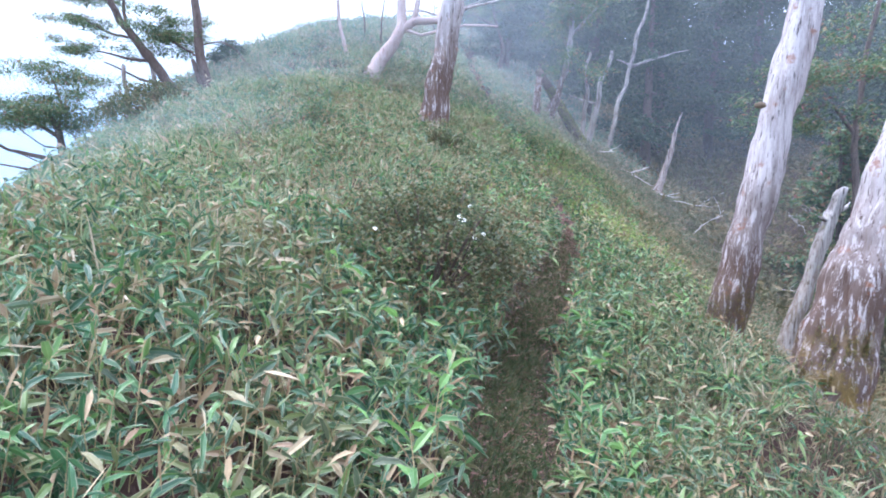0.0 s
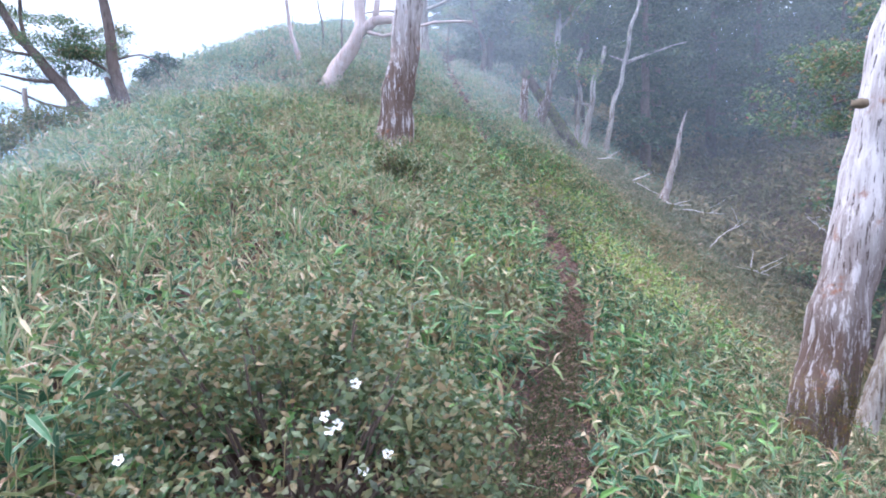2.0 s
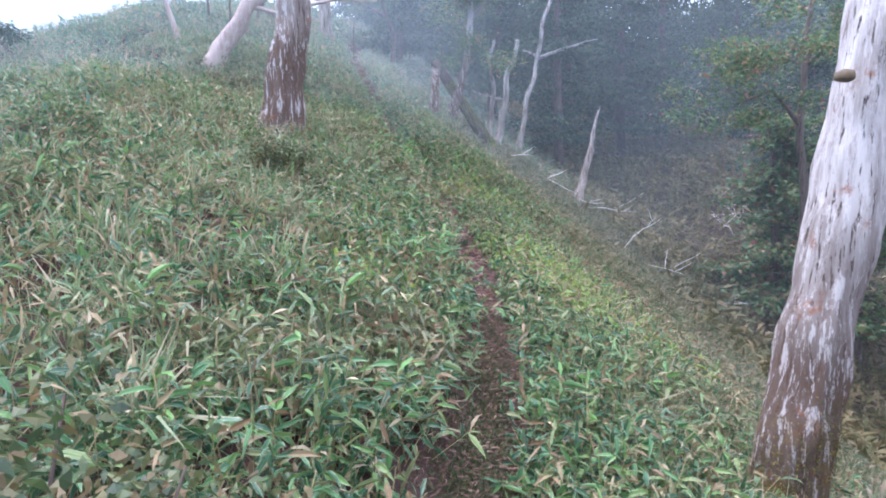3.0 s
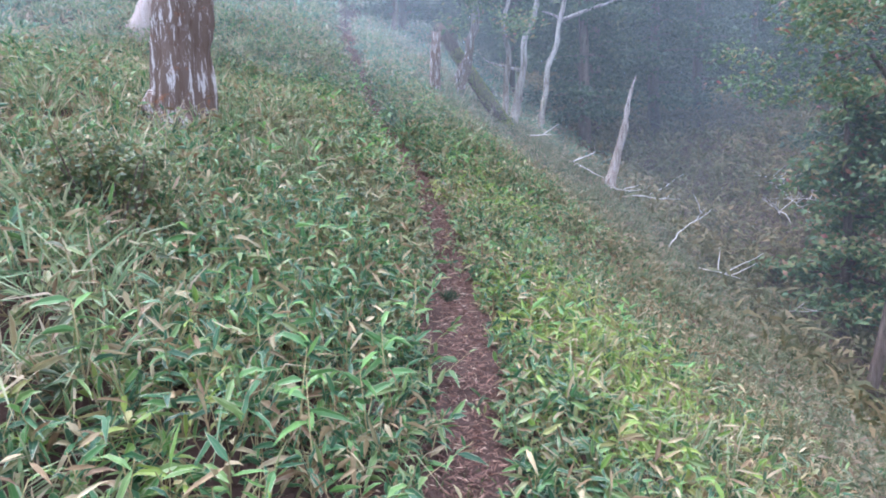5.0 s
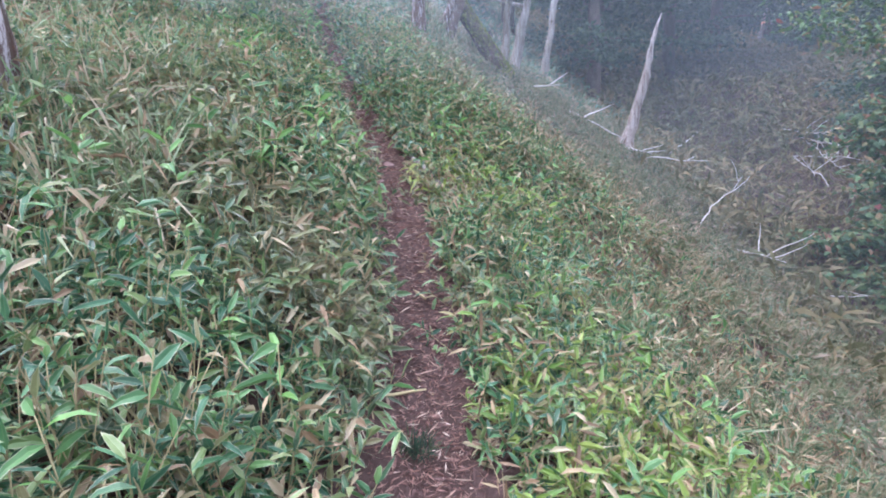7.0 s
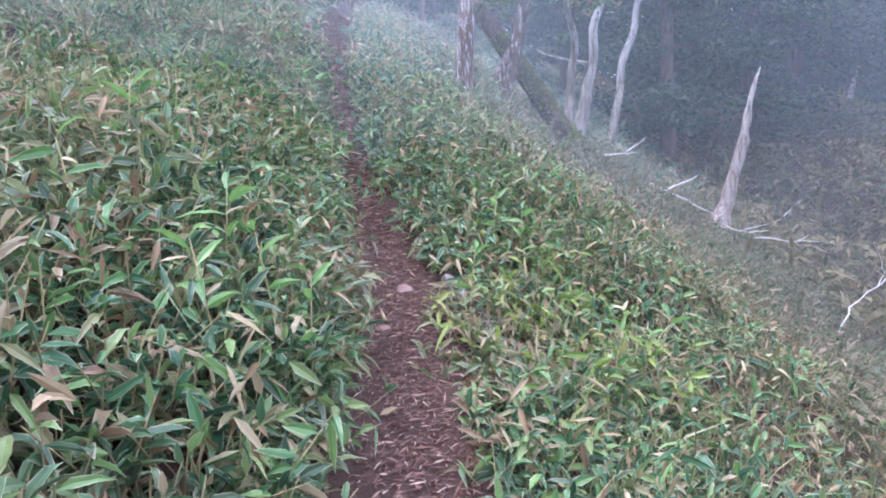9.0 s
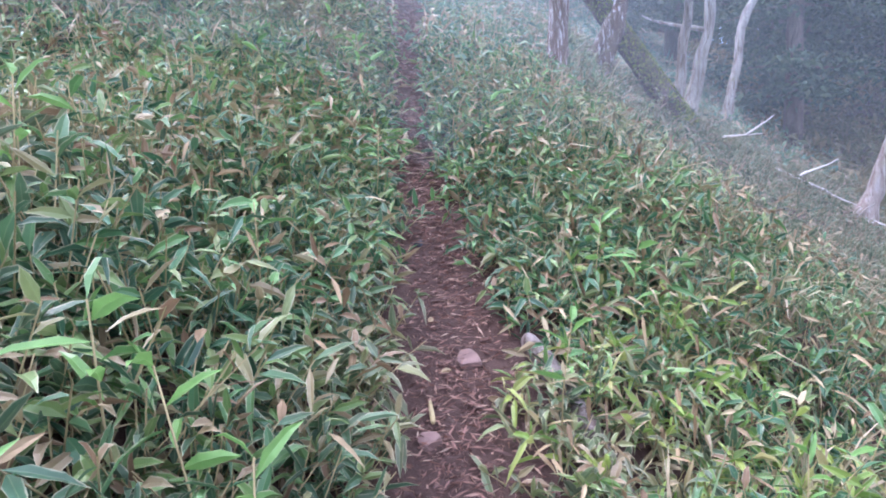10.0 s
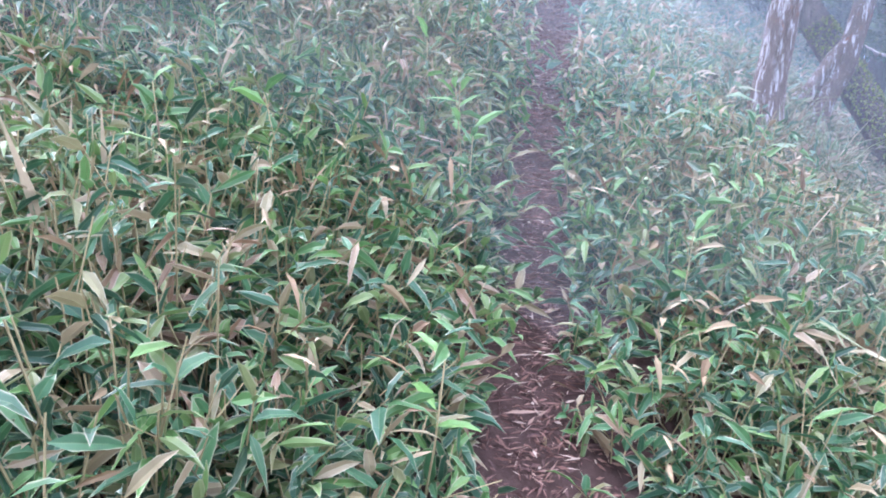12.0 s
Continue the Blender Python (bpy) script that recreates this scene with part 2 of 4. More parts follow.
def mist_material(name, fade, along="Object"):
    m = bpy.data.materials.new(name)
    m.use_nodes = True
    n, l = m.node_tree.nodes, m.node_tree.links
    n.clear()
    out, ms = n.new("ShaderNodeOutputMaterial"), n.new("ShaderNodeMixShader")
    clear, df, tl = n.new("ShaderNodeBsdfTransparent"), n.new("ShaderNodeBsdfDiffuse"), n.new("ShaderNodeBsdfTranslucent")
    df.inputs[0].default_value = tl.inputs[0].default_value = (0.78, 0.87, 0.98, 1)
    body = n.new("ShaderNodeMixShader")
    l.new(df.outputs[0], body.inputs[1])
    l.new(tl.outputs[0], body.inputs[2])
    nz = noise_node(n, l, 0.12, 3)
    rg = n.new("ShaderNodeMapRange")
    rg.inputs[1].default_value, rg.inputs[2].default_value, rg.inputs[3].default_value, rg.inputs[4].default_value = 0.3, 0.75, MIST * 0.5, MIST * 1.5
    l.new(nz.outputs[0], rg.inputs[0])
    # it drifts over the crest and thins out above the valley, or towards the trail
    tc, sep, across, mul = n.new("ShaderNodeTexCoord"), n.new("ShaderNodeSeparateXYZ"), n.new("ShaderNodeMapRange"), n.new("ShaderNodeMath")
    across.interpolation_type = "SMOOTHSTEP"
    for k, q in enumerate(fade):
        across.inputs[k + 1].default_value = q
    mul.operation = "MULTIPLY"
    l.new(tc.outputs[along], sep.inputs[0])
    l.new(sep.outputs[0], across.inputs[0])
    l.new(rg.outputs[0], mul.inputs[0])
    l.new(across.outputs[0], mul.inputs[1])
    l.new(mul.outputs[0], ms.inputs[0])
    l.new(clear.outputs[0], ms.inputs[1])
    l.new(body.outputs[0], ms.inputs[2])
    l.new(ms.outputs[0], out.inputs[0])
    return m


M_MIST = mist_material("thin_mist", (1.5, 6.5, 2.1, 0.8))
M_NEAR_MIST = mist_material("thinnest_mist", (1.5, 6.0, 1.1, 0.3))
M_LOW_MIST = mist_material("low_mist", (0.0, 1.0, 0.0, 1.3), "UV")


def backdrop_material():
    m = bpy.data.materials.new("bright_cloud")
    m.use_nodes = True
    n, l = m.node_tree.nodes, m.node_tree.links
    n.clear()
    out, em = n.new("ShaderNodeOutputMaterial"), n.new("ShaderNodeEmission")
    nz = noise_node(n, l, 0.012, 4)
    tc, sep = n.new("ShaderNodeTexCoord"), n.new("ShaderNodeSeparateXYZ")
    l.new(tc.outputs["Object"], sep.inputs[0])
    low = mix(n, l, nz.outputs[0], (0.3, 0.54, 0.8), (0.44, 0.66, 0.86))
    l.new(mix(n, l, step(n, l, sep.outputs[2], 10, 75), low, mix(n, l, nz.outputs[0], (0.7, 0.85, 1.0), (0.95, 0.98, 1.0))), em.inputs[0])
    em.inputs[1].default_value = CLOUD
    l.new(em.outputs[0], out.inputs[0])
    return m


M_CLOUD = backdrop_material()


# ---- mesh helpers ----
def mesh_object(name, verts, faces, mat, parent=None, smooth=False, uv=None):
    me = bpy.data.meshes.new(name)
    if isinstance(faces, np.ndarray):
        k = faces.shape[1]
        me.vertices.add(len(verts))
        me.vertices.foreach_set("co", np.asarray(verts, np.float32).ravel())
        me.loops.add(faces.size)
        me.loops.foreach_set("vertex_index", faces.astype(np.int32).ravel())
        me.polygons.add(len(faces))
        me.polygons.foreach_set("loop_start", np.arange(0, faces.size, k, dtype=np.int32))
        me.update(calc_edges=True)
    else:
        me.from_pydata([tuple(map(float, v)) for v in verts], [], faces)
    if uv is not None:
        layer = me.uv_layers.new(name="UVMap")
        layer.data.foreach_set("uv", np.asarray(uv, np.float32).ravel())
    me.materials.append(mat)
    me.polygons.foreach_set("use_smooth", np.full(len(me.polygons), smooth))
    ob = new(name, me)
    if parent:
        ob.parent = parent
    return ob


def part(name, bm, mat, parent, label="", smooth=True):
    me = bpy.data.meshes.new(name)
    bm.to_mesh(me)
    bm.free()
    me.materials.append(mat)
    me.polygons.foreach_set("use_smooth", np.full(len(me.polygons), smooth))
    ob = new(name, me)
    ob.parent = parent
    return tagged(ob, label)


def thing(name, m, label, category, group=""):
    e = new(name)
    e.empty_display_size = 0.2
    e.matrix_world = m
    return tagged(e, label, category, group)


def tube(bm, pts, radii, seg=10, wobble=0.0, freq=3.0, close=True, seed=0.0):
    """A tapered, uneven limb along a line of points, in bm."""
    pts = [Vector(p) for p in pts]
    rings, side = [], Vector((1, 0, 0))
    for i, p in enumerate(pts):
        d = (pts[min(i + 1, len(pts) - 1)] - pts[max(i - 1, 0)]).normalized()
        side = (side - d * side.dot(d)).normalized() if abs(side.dot(d)) < 0.98 else d.orthogonal().normalized()
        up = d.cross(side)
        ring = []
        for k in range(seg):
            a = 2 * math.pi * k / seg
            v = side * math.cos(a) + up * math.sin(a)
            q = p + v * radii[i]
            r = radii[i] * (1 + wobble * noise.noise(q * freq + Vector((seed, seed * 2, 0))) + wobble * 0.6 * noise.noise(Vector((math.cos(a) * 2 + seed, math.sin(a) * 2, p.z * 0.3))))
            ring.append(bm.verts.new(p + v * r))
        rings.append(ring)
    for a, b in zip(rings, rings[1:]):
        for k in range(seg):
            bm.faces.new((a[k], a[(k + 1) % seg], b[(k + 1) % seg], b[k]))
    if close:
        bm.faces.new(rings[0][::-1])
        tip = bm.verts.new(pts[-1] + (pts[-1] - pts[-2]).normalized() * radii[-1] * 0.5)
        for k in range(seg):
            bm.faces.new((rings[-1][k], rings[-1][(k + 1) % seg], tip))
    return bm


def bend(a, b, n, amp, rng):
    """Points from a to b with a crooked course."""
    a, b = Vector(a), Vector(b)
    length, off, out = (b - a).length, Vector((0, 0, 0)), []
    for i in range(n + 1):
        out.append(a.lerp(b, i / n) + off)
        off = off + Vector((rng.uniform(-1, 1), rng.uniform(-1, 1), rng.uniform(-0.5, 0.5))) * amp * length / n
    return out


# ---- ground ----
# stations along the ridge: y, trail x, trail z, crest x, crest z
STATIONS = np.array([
    (-60, -2.0, -3.0, -6.0, -2.4), (-12, -0.4, -0.35, -3.5, 0.2), (0, 0.1, 0.0, -2.5, 0.5), (2.4, 0.34, 0.03, -2.5, 0.58), (4.2, 0.6, 0.06, -2.6, 0.7),
    (5.6, 1.1, 0.18, -2.7, 0.83), (7.7, 1.69, 0.36, -2.9, 1.2), (10, 1.98, 0.58, -3.6, 1.8), (12.1, 2.07, 0.86, -4.2, 2.2), (14, 1.95, 1.29, -4.6, 2.52),
    (15.6, 1.56, 2.04, -4.6, 3.42), (17, 1.32, 2.72, -4.2, 4.15), (20, 1.0, 3.85, -3.2, 5.3), (26, 0.8, 5.5, -1.5, 6.7), (36, 3.0, 7.4, 1.0, 8.3), (60, 8.0, 8.5, 5.0, 9.5), (120, 12.0, 6.0, 9.0, 7.0)])


def station(y):
    y = np.asarray(y, float)
    out = []
    for c in range(1, 5):
        v = 0
        for d, w in ((-0.7, 0.25), (0, 0.5), (0.7, 0.25)):
            v = v + w * np.interp(y + d, STATIONS[:, 0], STATIONS[:, c])
        out.append(v)
    return out


def lumps(x, y):
    return (0.5 * np.sin(1.3 * x + 0.7 * np.sin(0.9 * y)) * np.sin(1.1 * y + 0.5) + 0.3 * np.sin(2.9 * x + 1.7 * y) * np.sin(2.3 * y - 1.1 * x)
            + 0.25 * np.sin(5.1 * x - 1.2 * y + 1) * np.sin(4.7 * y + 0.8 * x))


def ground_height(x, y, fine=True):
    x, y = np.asarray(x, float), np.asarray(y, float)
    xt, zt, xc, zc = station(y)
    s = np.clip((xt - x) / (xt - xc), 0, 1)
    left = zt + (zc - zt) * np.sin(s * math.pi / 2)
    d = np.maximum(xc - x, 0)
    left = left - 0.21 * d ** 1.6 * np.clip(12 / (d + 1e-6), 0, 1) ** 0.5
    v = np.maximum(x - xt, 0)
    fall = 0.72 * np.minimum(v, 0.5) + 0.5 * np.clip(v - 0.5, 0, 1.5) + 0.68 * np.clip(v - 2.0, 0, 8) + 0.35 * np.clip(v - 10, 0, 9)
    rise = 0.42 * np.clip(v - 19, 0, 40)
    z = np.where(x < xt, left, zt - fall + rise)
    spur = np.clip((y - 12) / 20, 0, 1)
    z = z + 4.5 * np.exp(-((x - 20) / 8) ** 2) * spur * spur * (3 - 2 * spur) * (x > xt)
    off = x - xt
    # swellings of the hillside: above the bend, below the bend, under the thick dead tree
    z = z + 0.4 * np.exp(-((y - 12.3) / 1.5) ** 2) * np.clip((-off - 0.3) / 0.6, 0, 1) * np.clip((off + 7) / 2.5, 0, 1)
    z = z + 0.14 * np.exp(-((y - 8.3) / 1.6) ** 2 - ((off + 2.6) / 1.2) ** 2)
    z = z + 0.26 * np.exp(-((y - 15.0) / 1.4) ** 2) * np.clip((off - 0.3) / 1.2, 0, 1) * np.clip((7 - off) / 3, 0, 1)
    z = z + 0.62 * np.exp(-((x - 3.4) / 1.2) ** 2 - ((y - 4.6) / 1.15) ** 2)
    groove = np.exp(-(off / 0.26) ** 2)
    cut = 0.10 + 0.10 * np.clip((y - 12.5) / 2, 0, 1) * np.clip((26 - y) / 4, 0, 1) * np.clip((3 - np.abs(off)) / 2, 0, 1)
    z = z + cut * (1 - groove) * (np.abs(off) < 20)
    if fine:
        z = z + (0.1 + 0.07 * np.clip((-off - 0.8) / 1.5, 0, 1)) * lumps(x, y) * (1 - groove)
    return z


def grid_axis(stops):
    out = []
    for (a, b, n) in stops:
        out += list(np.linspace(a, b, n, endpoint=False))
    return np.array(out + [stops[-1][1]])


gx = grid_axis([(-400, -60, 8), (-60, -12, 24), (-12, -2, 50), (-2, 5, 110), (5, 14, 45), (14, 70, 40), (70, 400, 8)])
gy = grid_axis([(-400, -60, 8), (-60, -6, 24), (-6, 20, 260), (20, 40, 70), (40, 120, 40), (120, 400, 8)])
X, Y = np.meshgrid(gx, gy)
Z = ground_height(X, Y)
nx = len(gx)
ii = (np.arange(len(gy) - 1)[:, None] * nx + np.arange(nx - 1)[None, :]).ravel()
ground = mesh_object("ground", np.stack([X, Y, Z], -1).reshape(-1, 3), np.stack([ii, ii + 1, ii + nx + 1, ii + nx], 1), M_SOIL, None, True)
tagged(ground, "brown mountain ridge soil with a narrow worn trail", "ground", "", "structure")

# cloud beyond the ridge
bm = bmesh.new()
bmesh.ops.create_cone(bm, cap_ends=False, segments=64, radius1=300, radius2=300, depth=500)
backdrop = part("backdrop", bm, M_CLOUD, None)
tagged(backdrop, "bright blue-white cloud around the mountain ridge", "cloud", "", "structure")

# ---- bamboo grass ----
RNG = np.random.default_rng(7)


def blades(base, yaw, pitch, length, width, droop, fine):
    """Leaf blades as arrays: folded along the midrib, drooping at the tip. fine: 8 vertices, else 4."""
    n = len(base)
    fx, fy = np.cos(yaw), np.sin(yaw)
    fwd = np.stack([fx * np.cos(pitch), fy * np.cos(pitch), np.sin(pitch)], 1)
    roll = RNG.normal(0, 0.95, n)
    side0 = np.stack([-fy, fx, np.zeros(n)], 1)
    nrm0 = np.cross(fwd, side0)
    side = side0 * np.cos(roll)[:, None] + nrm0 * np.sin(roll)[:, None]
    nrm = np.cross(fwd, side)
    L, W = length[:, None], width[:, None]
    down = np.array([0, 0, -1.0])[None] * L * droop[:, None]
    fold = nrm * W * 0.18
    if fine:
        m1, m2 = base + fwd * L * 0.3 + down * 0.06, base + fwd * L * 0.68 + down * 0.4
        tip = base + fwd * L + down
        v = np.stack([base, m1 - side * W * 0.5 + fold, m1, m1 + side * W * 0.5 + fold, m2 - side * W * 0.36 + fold, m2, m2 + side * W * 0.36 + fold, tip], 1).reshape(-1, 3)
        tri = np.array([(0, 2, 1), (0, 3, 2), (1, 2, 5), (1, 5, 4), (2, 3, 6), (2, 6, 5), (4, 5, 7), (5, 6, 7)])
        u = np.array([0, 1, 0, 1, 1, 0, 1, 1.0])
        vv = np.array([0, .3, .3, .3, .68, .68, .68, 1.0])
        k = 8
    else:
        m = base + fwd * L * 0.45 + down * 0.15 + fold
        v = np.stack([base, m - side * W * 0.5, base + fwd * L + down, m + side * W * 0.5], 1).reshape(-1, 3)
        tri = np.array([(0, 3, 1), (1, 3, 2)])
        u, vv, k = np.array([0.3, 0.8, 0.8, 0.8]), np.array([0, .45, 1, .45]), 4
    f = (np.arange(n)[:, None, None] * k + tri[None]).reshape(-1, 3)
    uv = np.stack([u, vv], 1)[tri.ravel()]
    return v, f, np.tile(uv, (n, 1))


def scatter(x0, x1, y0, y1, per_m2, edge=0.6):
    n = int((x1 - x0) * (y1 - y0) * per_m2)
    return RNG.uniform(x0, x1, n) + RNG.normal(0, edge, n), RNG.uniform(y0, y1, n) + RNG.normal(0, edge, n)


def trail_side(x, y):
    return x - station(y)[0]


def edge_height(off):
    """Grass stays low beside the trail and reaches its full height an arm's length away."""
    return 0.34 + 0.66 * np.clip((np.abs(off) - 0.15) / 0.65, 0, 1)


def tuft_leaves(x, y, leaves, tall, length, width, spread=1.0):
    """Leaves that fan out from the tops of stems standing at x, y."""
    n = len(x)
    h = tall * RNG.uniform(0.55, 1.15, n) * (1 + 0.5 * lumps(x * 1.3 + 5, y * 1.3))
    off = trail_side(x, y)
    h = h * edge_height(off) * np.clip(1.1 - 0.12 * np.maximum(off, 0), 0.6, 1)
    lean = RNG.normal(0, 0.10, (n, 2))
    lean[:, 0] += np.where(off > 0, 0.06, -0.01) * np.exp(-np.abs(off) / 0.3)
    z = ground_height(x, y)
    top = np.stack([x + lean[:, 0], y + lean[:, 1], z + h], 1)
    foot = np.stack([x, y, z - 0.02], 1)
    t = RNG.uniform(0.15, 1.0, (n, leaves)) ** 0.8
    base = (foot[:, None] + (top - foot)[:, None] * t[..., None]).reshape(-1, 3)
    yaw = (RNG.uniform(0, 2 * math.pi, n)[:, None] + np.arange(leaves)[None] * 2.4 + RNG.normal(0, 0.4, (n, leaves))).ravel()
    m = n * leaves
    pitch = RNG.normal(0.4, 0.6, m)
    L = length * RNG.uniform(0.55, 1.25, m)
    return base, yaw, pitch, L, width * RNG.uniform(0.7, 1.25, m) * (L / length) ** 0.5, RNG.uniform(0.05, 0.6, m) * spread, foot, top


def grass_object(name, x, y, leaves, tall, length, width, mat, fine, label, stems=True):
    base, yaw, pitch, L, W, droop, foot, top = tuft_leaves(x, y, leaves, tall, length, width)
    v, f, uv = blades(base, yaw, pitch, L, W, droop, fine)
    ob = mesh_object(name, v, f, mat, None, False, uv)
    tagged(ob, label, "bamboo grass", "", "stuff")
    if stems:
        r = 0.0022
        o = np.array([(0, r * 1.2, 0), (r, -r, 0), (-r, -r, 0)])
        sv = np.concatenate([foot[:, None] + o[None], top[:, None] + o[None] * 0.7], 1).reshape(-1, 3)
        quad = np.array([(0, 1, 4, 3), (1, 2, 5, 4), (2, 0, 3, 5)])
        sf = (np.arange(len(foot))[:, None, None] * 6 + quad[None]).reshape(-1, 4)
        mesh_object(name + "_stem", sv, sf, M_STEM, ob)
    return ob


def keep(x, y, test):
    k = test(x, y, trail_side(x, y))
    return x[k], y[k]


def yellow(x, y):
    return 1.15 * np.exp(-((x - 3.0) / 0.8) ** 2 - ((y - 9.9) / 1.6) ** 2) + 0.8 * np.exp(-((x - 2.9) / 0.6) ** 2 - ((y - 13.6) / 0.8) ** 2) + 0.5 * np.exp(-((x - 0.6) / 0.7) ** 2 - ((y - 7.6) / 0.8) ** 2)


BUSH_AT = ((-0.08, 4.25, 0.36), (0.03, 9.42, 0.25), (2.22, 13.9, 0.14), (2.31, 13.68, 0.09))


def open_ground(x, y, d):
    """Where the bamboo grass grows: not on the trail, whose width wanders."""
    clear = np.ones(len(x), bool)
    for bx, by, br in BUSH_AT:
        clear &= (x - bx) ** 2 + (y - by) ** 2 > br * br
    return clear & (np.abs(d) > np.interp(y, (0, 2.5, 3.8, 5.2, 7, 8.5, 10, 12, 13.5, 14.5, 15.5, 17, 20), (0.27, 0.27, 0.22, 0.23, 0.2, 0.18, 0.21, 0.25, 0.24, 0.2, 0.17, 0.15, 0.14)) + 0.04 * np.sin(2.1 * y) * np.sin(0.7 * y + 1) + RNG.normal(0, 0.03, len(x)))


def thinned(x, y, d):
    """Up the hillside thin grass takes the place of most bamboo grass."""
    wild = np.clip((-d - 0.9 - 0.7 * (y > 9)) / 0.9, 0, 1) * np.clip((y - 4.6) / 1.5, 0, 1) + 1.25 * np.clip((d - 1.0) / 1.2, 0, 1)
    return RNG.uniform(0, 1, len(x)) > 0.6 * wild


x, y = scatter(-3.2, 5.2, -0.5, 9.0, 200 * DENSE)
x, y = keep(x, y, lambda x, y, d: open_ground(x, y, d) & (yellow(x, y) < RNG.uniform(0.15, 1, len(x))) & thinned(x, y, d))
grass_object("bamboo_grass", x, y, 9, 0.36, 0.118, 0.023, M_SASA, True, "green and withered dwarf bamboo grass beside the trail")
x, y = scatter(-2.2, 5.2, 9.0, 17.5, 200 * DENSE)
x, y = keep(x, y, lambda x, y, d: open_ground(x, y, d) & (yellow(x, y) < RNG.uniform(0.15, 1, len(x))) & thinned(x, y, d))
grass_object("bamboo_grass", x, y, 9, 0.36, 0.1, 0.025, M_SASA, True, "green and withered dwarf bamboo grass further up the trail")
x, y = scatter(-1.2, 4.0, 12.6, 17.2, 90 * DENSE)
x, y = keep(x, y, lambda x, y, d: open_ground(x, y, d))
grass_object("bamboo_grass", x, y, 8, 0.3, 0.1, 0.026, M_SASA, True, "dense dwarf bamboo grass on the upper trail")
x, y = scatter(0.2, 2.2, 10.5, 17.0, 330 * DENSE, 0.2)
x, y = keep(x, y, lambda x, y, d: open_ground(x, y, d) & (d > -1.5) & (d < -0.15))
grass_object("bamboo_grass", x, y, 7, 0.27, 0.1, 0.026, M_SASA, True, "thick low dwarf bamboo grass on the upper side of the trail")
x, y = scatter(0.0, 3.4, 1.0, 17.0, 125 * DENSE)
x, y = keep(x, y, lambda x, y, d: open_ground(x, y, d) & (np.abs(d) < 1.3))
grass_object("bamboo_grass", x, y, 6, 0.25, 0.1, 0.024, M_SASA, True, "low dwarf bamboo grass filling the ground beside the trail")
x, y = scatter(0, 5.0, 6.0, 16.0, 185 * DENSE)
x, y = keep(x, y, lambda x, y, d: open_ground(x, y, d) & (yellow(x, y) > RNG.uniform(0.15, 1, len(x))))
grass_object("yellow_bamboo_grass", x, y, 7, 0.34, 0.125, 0.025, M_YELLOW, True, "yellow-green dwarf bamboo grass in light patches")
# grass further off; left of x = 2 its colour carries painted haze
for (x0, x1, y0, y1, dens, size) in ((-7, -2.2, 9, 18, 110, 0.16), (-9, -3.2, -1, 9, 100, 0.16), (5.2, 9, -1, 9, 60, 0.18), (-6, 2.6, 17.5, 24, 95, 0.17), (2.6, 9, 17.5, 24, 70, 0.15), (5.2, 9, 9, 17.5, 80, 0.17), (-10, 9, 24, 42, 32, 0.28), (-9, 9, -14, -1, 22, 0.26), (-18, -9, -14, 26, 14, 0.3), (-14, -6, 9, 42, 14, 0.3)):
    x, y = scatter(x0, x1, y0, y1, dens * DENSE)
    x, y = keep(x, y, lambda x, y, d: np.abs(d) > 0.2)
    grass_object("distant_bamboo_grass", x, y, 6, 0.34, size, size * 0.2, M_SLOPE if x0 > 2 else M_FAR_HAZED, False, "green and tan bamboo grass on the far slope, partly paled as haze", False)
x, y = scatter(9, 42, 0, 70, 14 * DENSE)
grass_object("withered_brush", x, y, 5, 0.8, 0.45, 0.09, M_BRUSH, False, "withered grey-brown brush on the misty valley side", False)

x, y = scatter(8.4, 22, 2, 34, 150 * DENSE)
n = len(x)
base = np.stack([x, y, ground_height(x, y) - 0.02], 1)
v, f, uv = blades(base, RNG.uniform(0, 6.3, n), RNG.normal(1.0, 0.35, n), RNG.uniform(0.2, 0.6, n), RNG.uniform(0.012, 0.03, n), RNG.uniform(0.1, 0.7, n), False)
tagged(mesh_object("withered_brush", v, f, M_BRUSH, None, False, uv), "withered grey-brown brush on the steep slope below", "brush", "", "stuff")

# dry leaves caught low between the stems
for (x0, x1, y0, y1, dens) in ((-3.2, 5.2, 0, 6, 70), (-2.4, 5.2, 6, 17.5, 115)):
    x, y = scatter(x0, x1, y0, y1, dens * DENSE)
    x, y = keep(x, y, lambda x, y, d: np.abs(d) > 0.2)
    n = len(x)
    base = np.stack([x, y, ground_height(x, y) + RNG.uniform(0.1, 0.42, n)], 1)
    v, f, uv = blades(base, RNG.uniform(0, 6.3, n), RNG.normal(-0.2, 0.6, n), RNG.uniform(0.05, 0.13, n), RNG.uniform(0.01, 0.024, n), RNG.uniform(0, 0.5, n), True)
    tagged(mesh_object("withered_leaves", v, f, M_TAN, None, False, uv), "tan and pinkish withered leaves caught in the bamboo grass", "dry leaves", "", "stuff")

# thin pale grass standing between the bamboo leaves
PALE = [(0.0, (0.12, 0.2, 0.1)), (0.4, (0.19, 0.27, 0.14)), (0.7, (0.3, 0.31, 0.18)), (0.85, (0.42, 0.34, 0.23)), (1.0, (0.48, 0.38, 0.28))]
M_PALE = leaf_material("pale_thin_grass", PALE, None, 0.6, 0.6)
TAWNY = [(0.0, (0.075, 0.115, 0.06)), (0.35, (0.13, 0.158, 0.08)), (0.6, (0.2, 0.185, 0.105)), (0.85, (0.29, 0.225, 0.145)), (1.0, (0.37, 0.285, 0.2))]
M_TAWNY = leaf_material("tawny_slope_grass", TAWNY, (0.11, 0.14, 0.06), 0.5, 0.65)


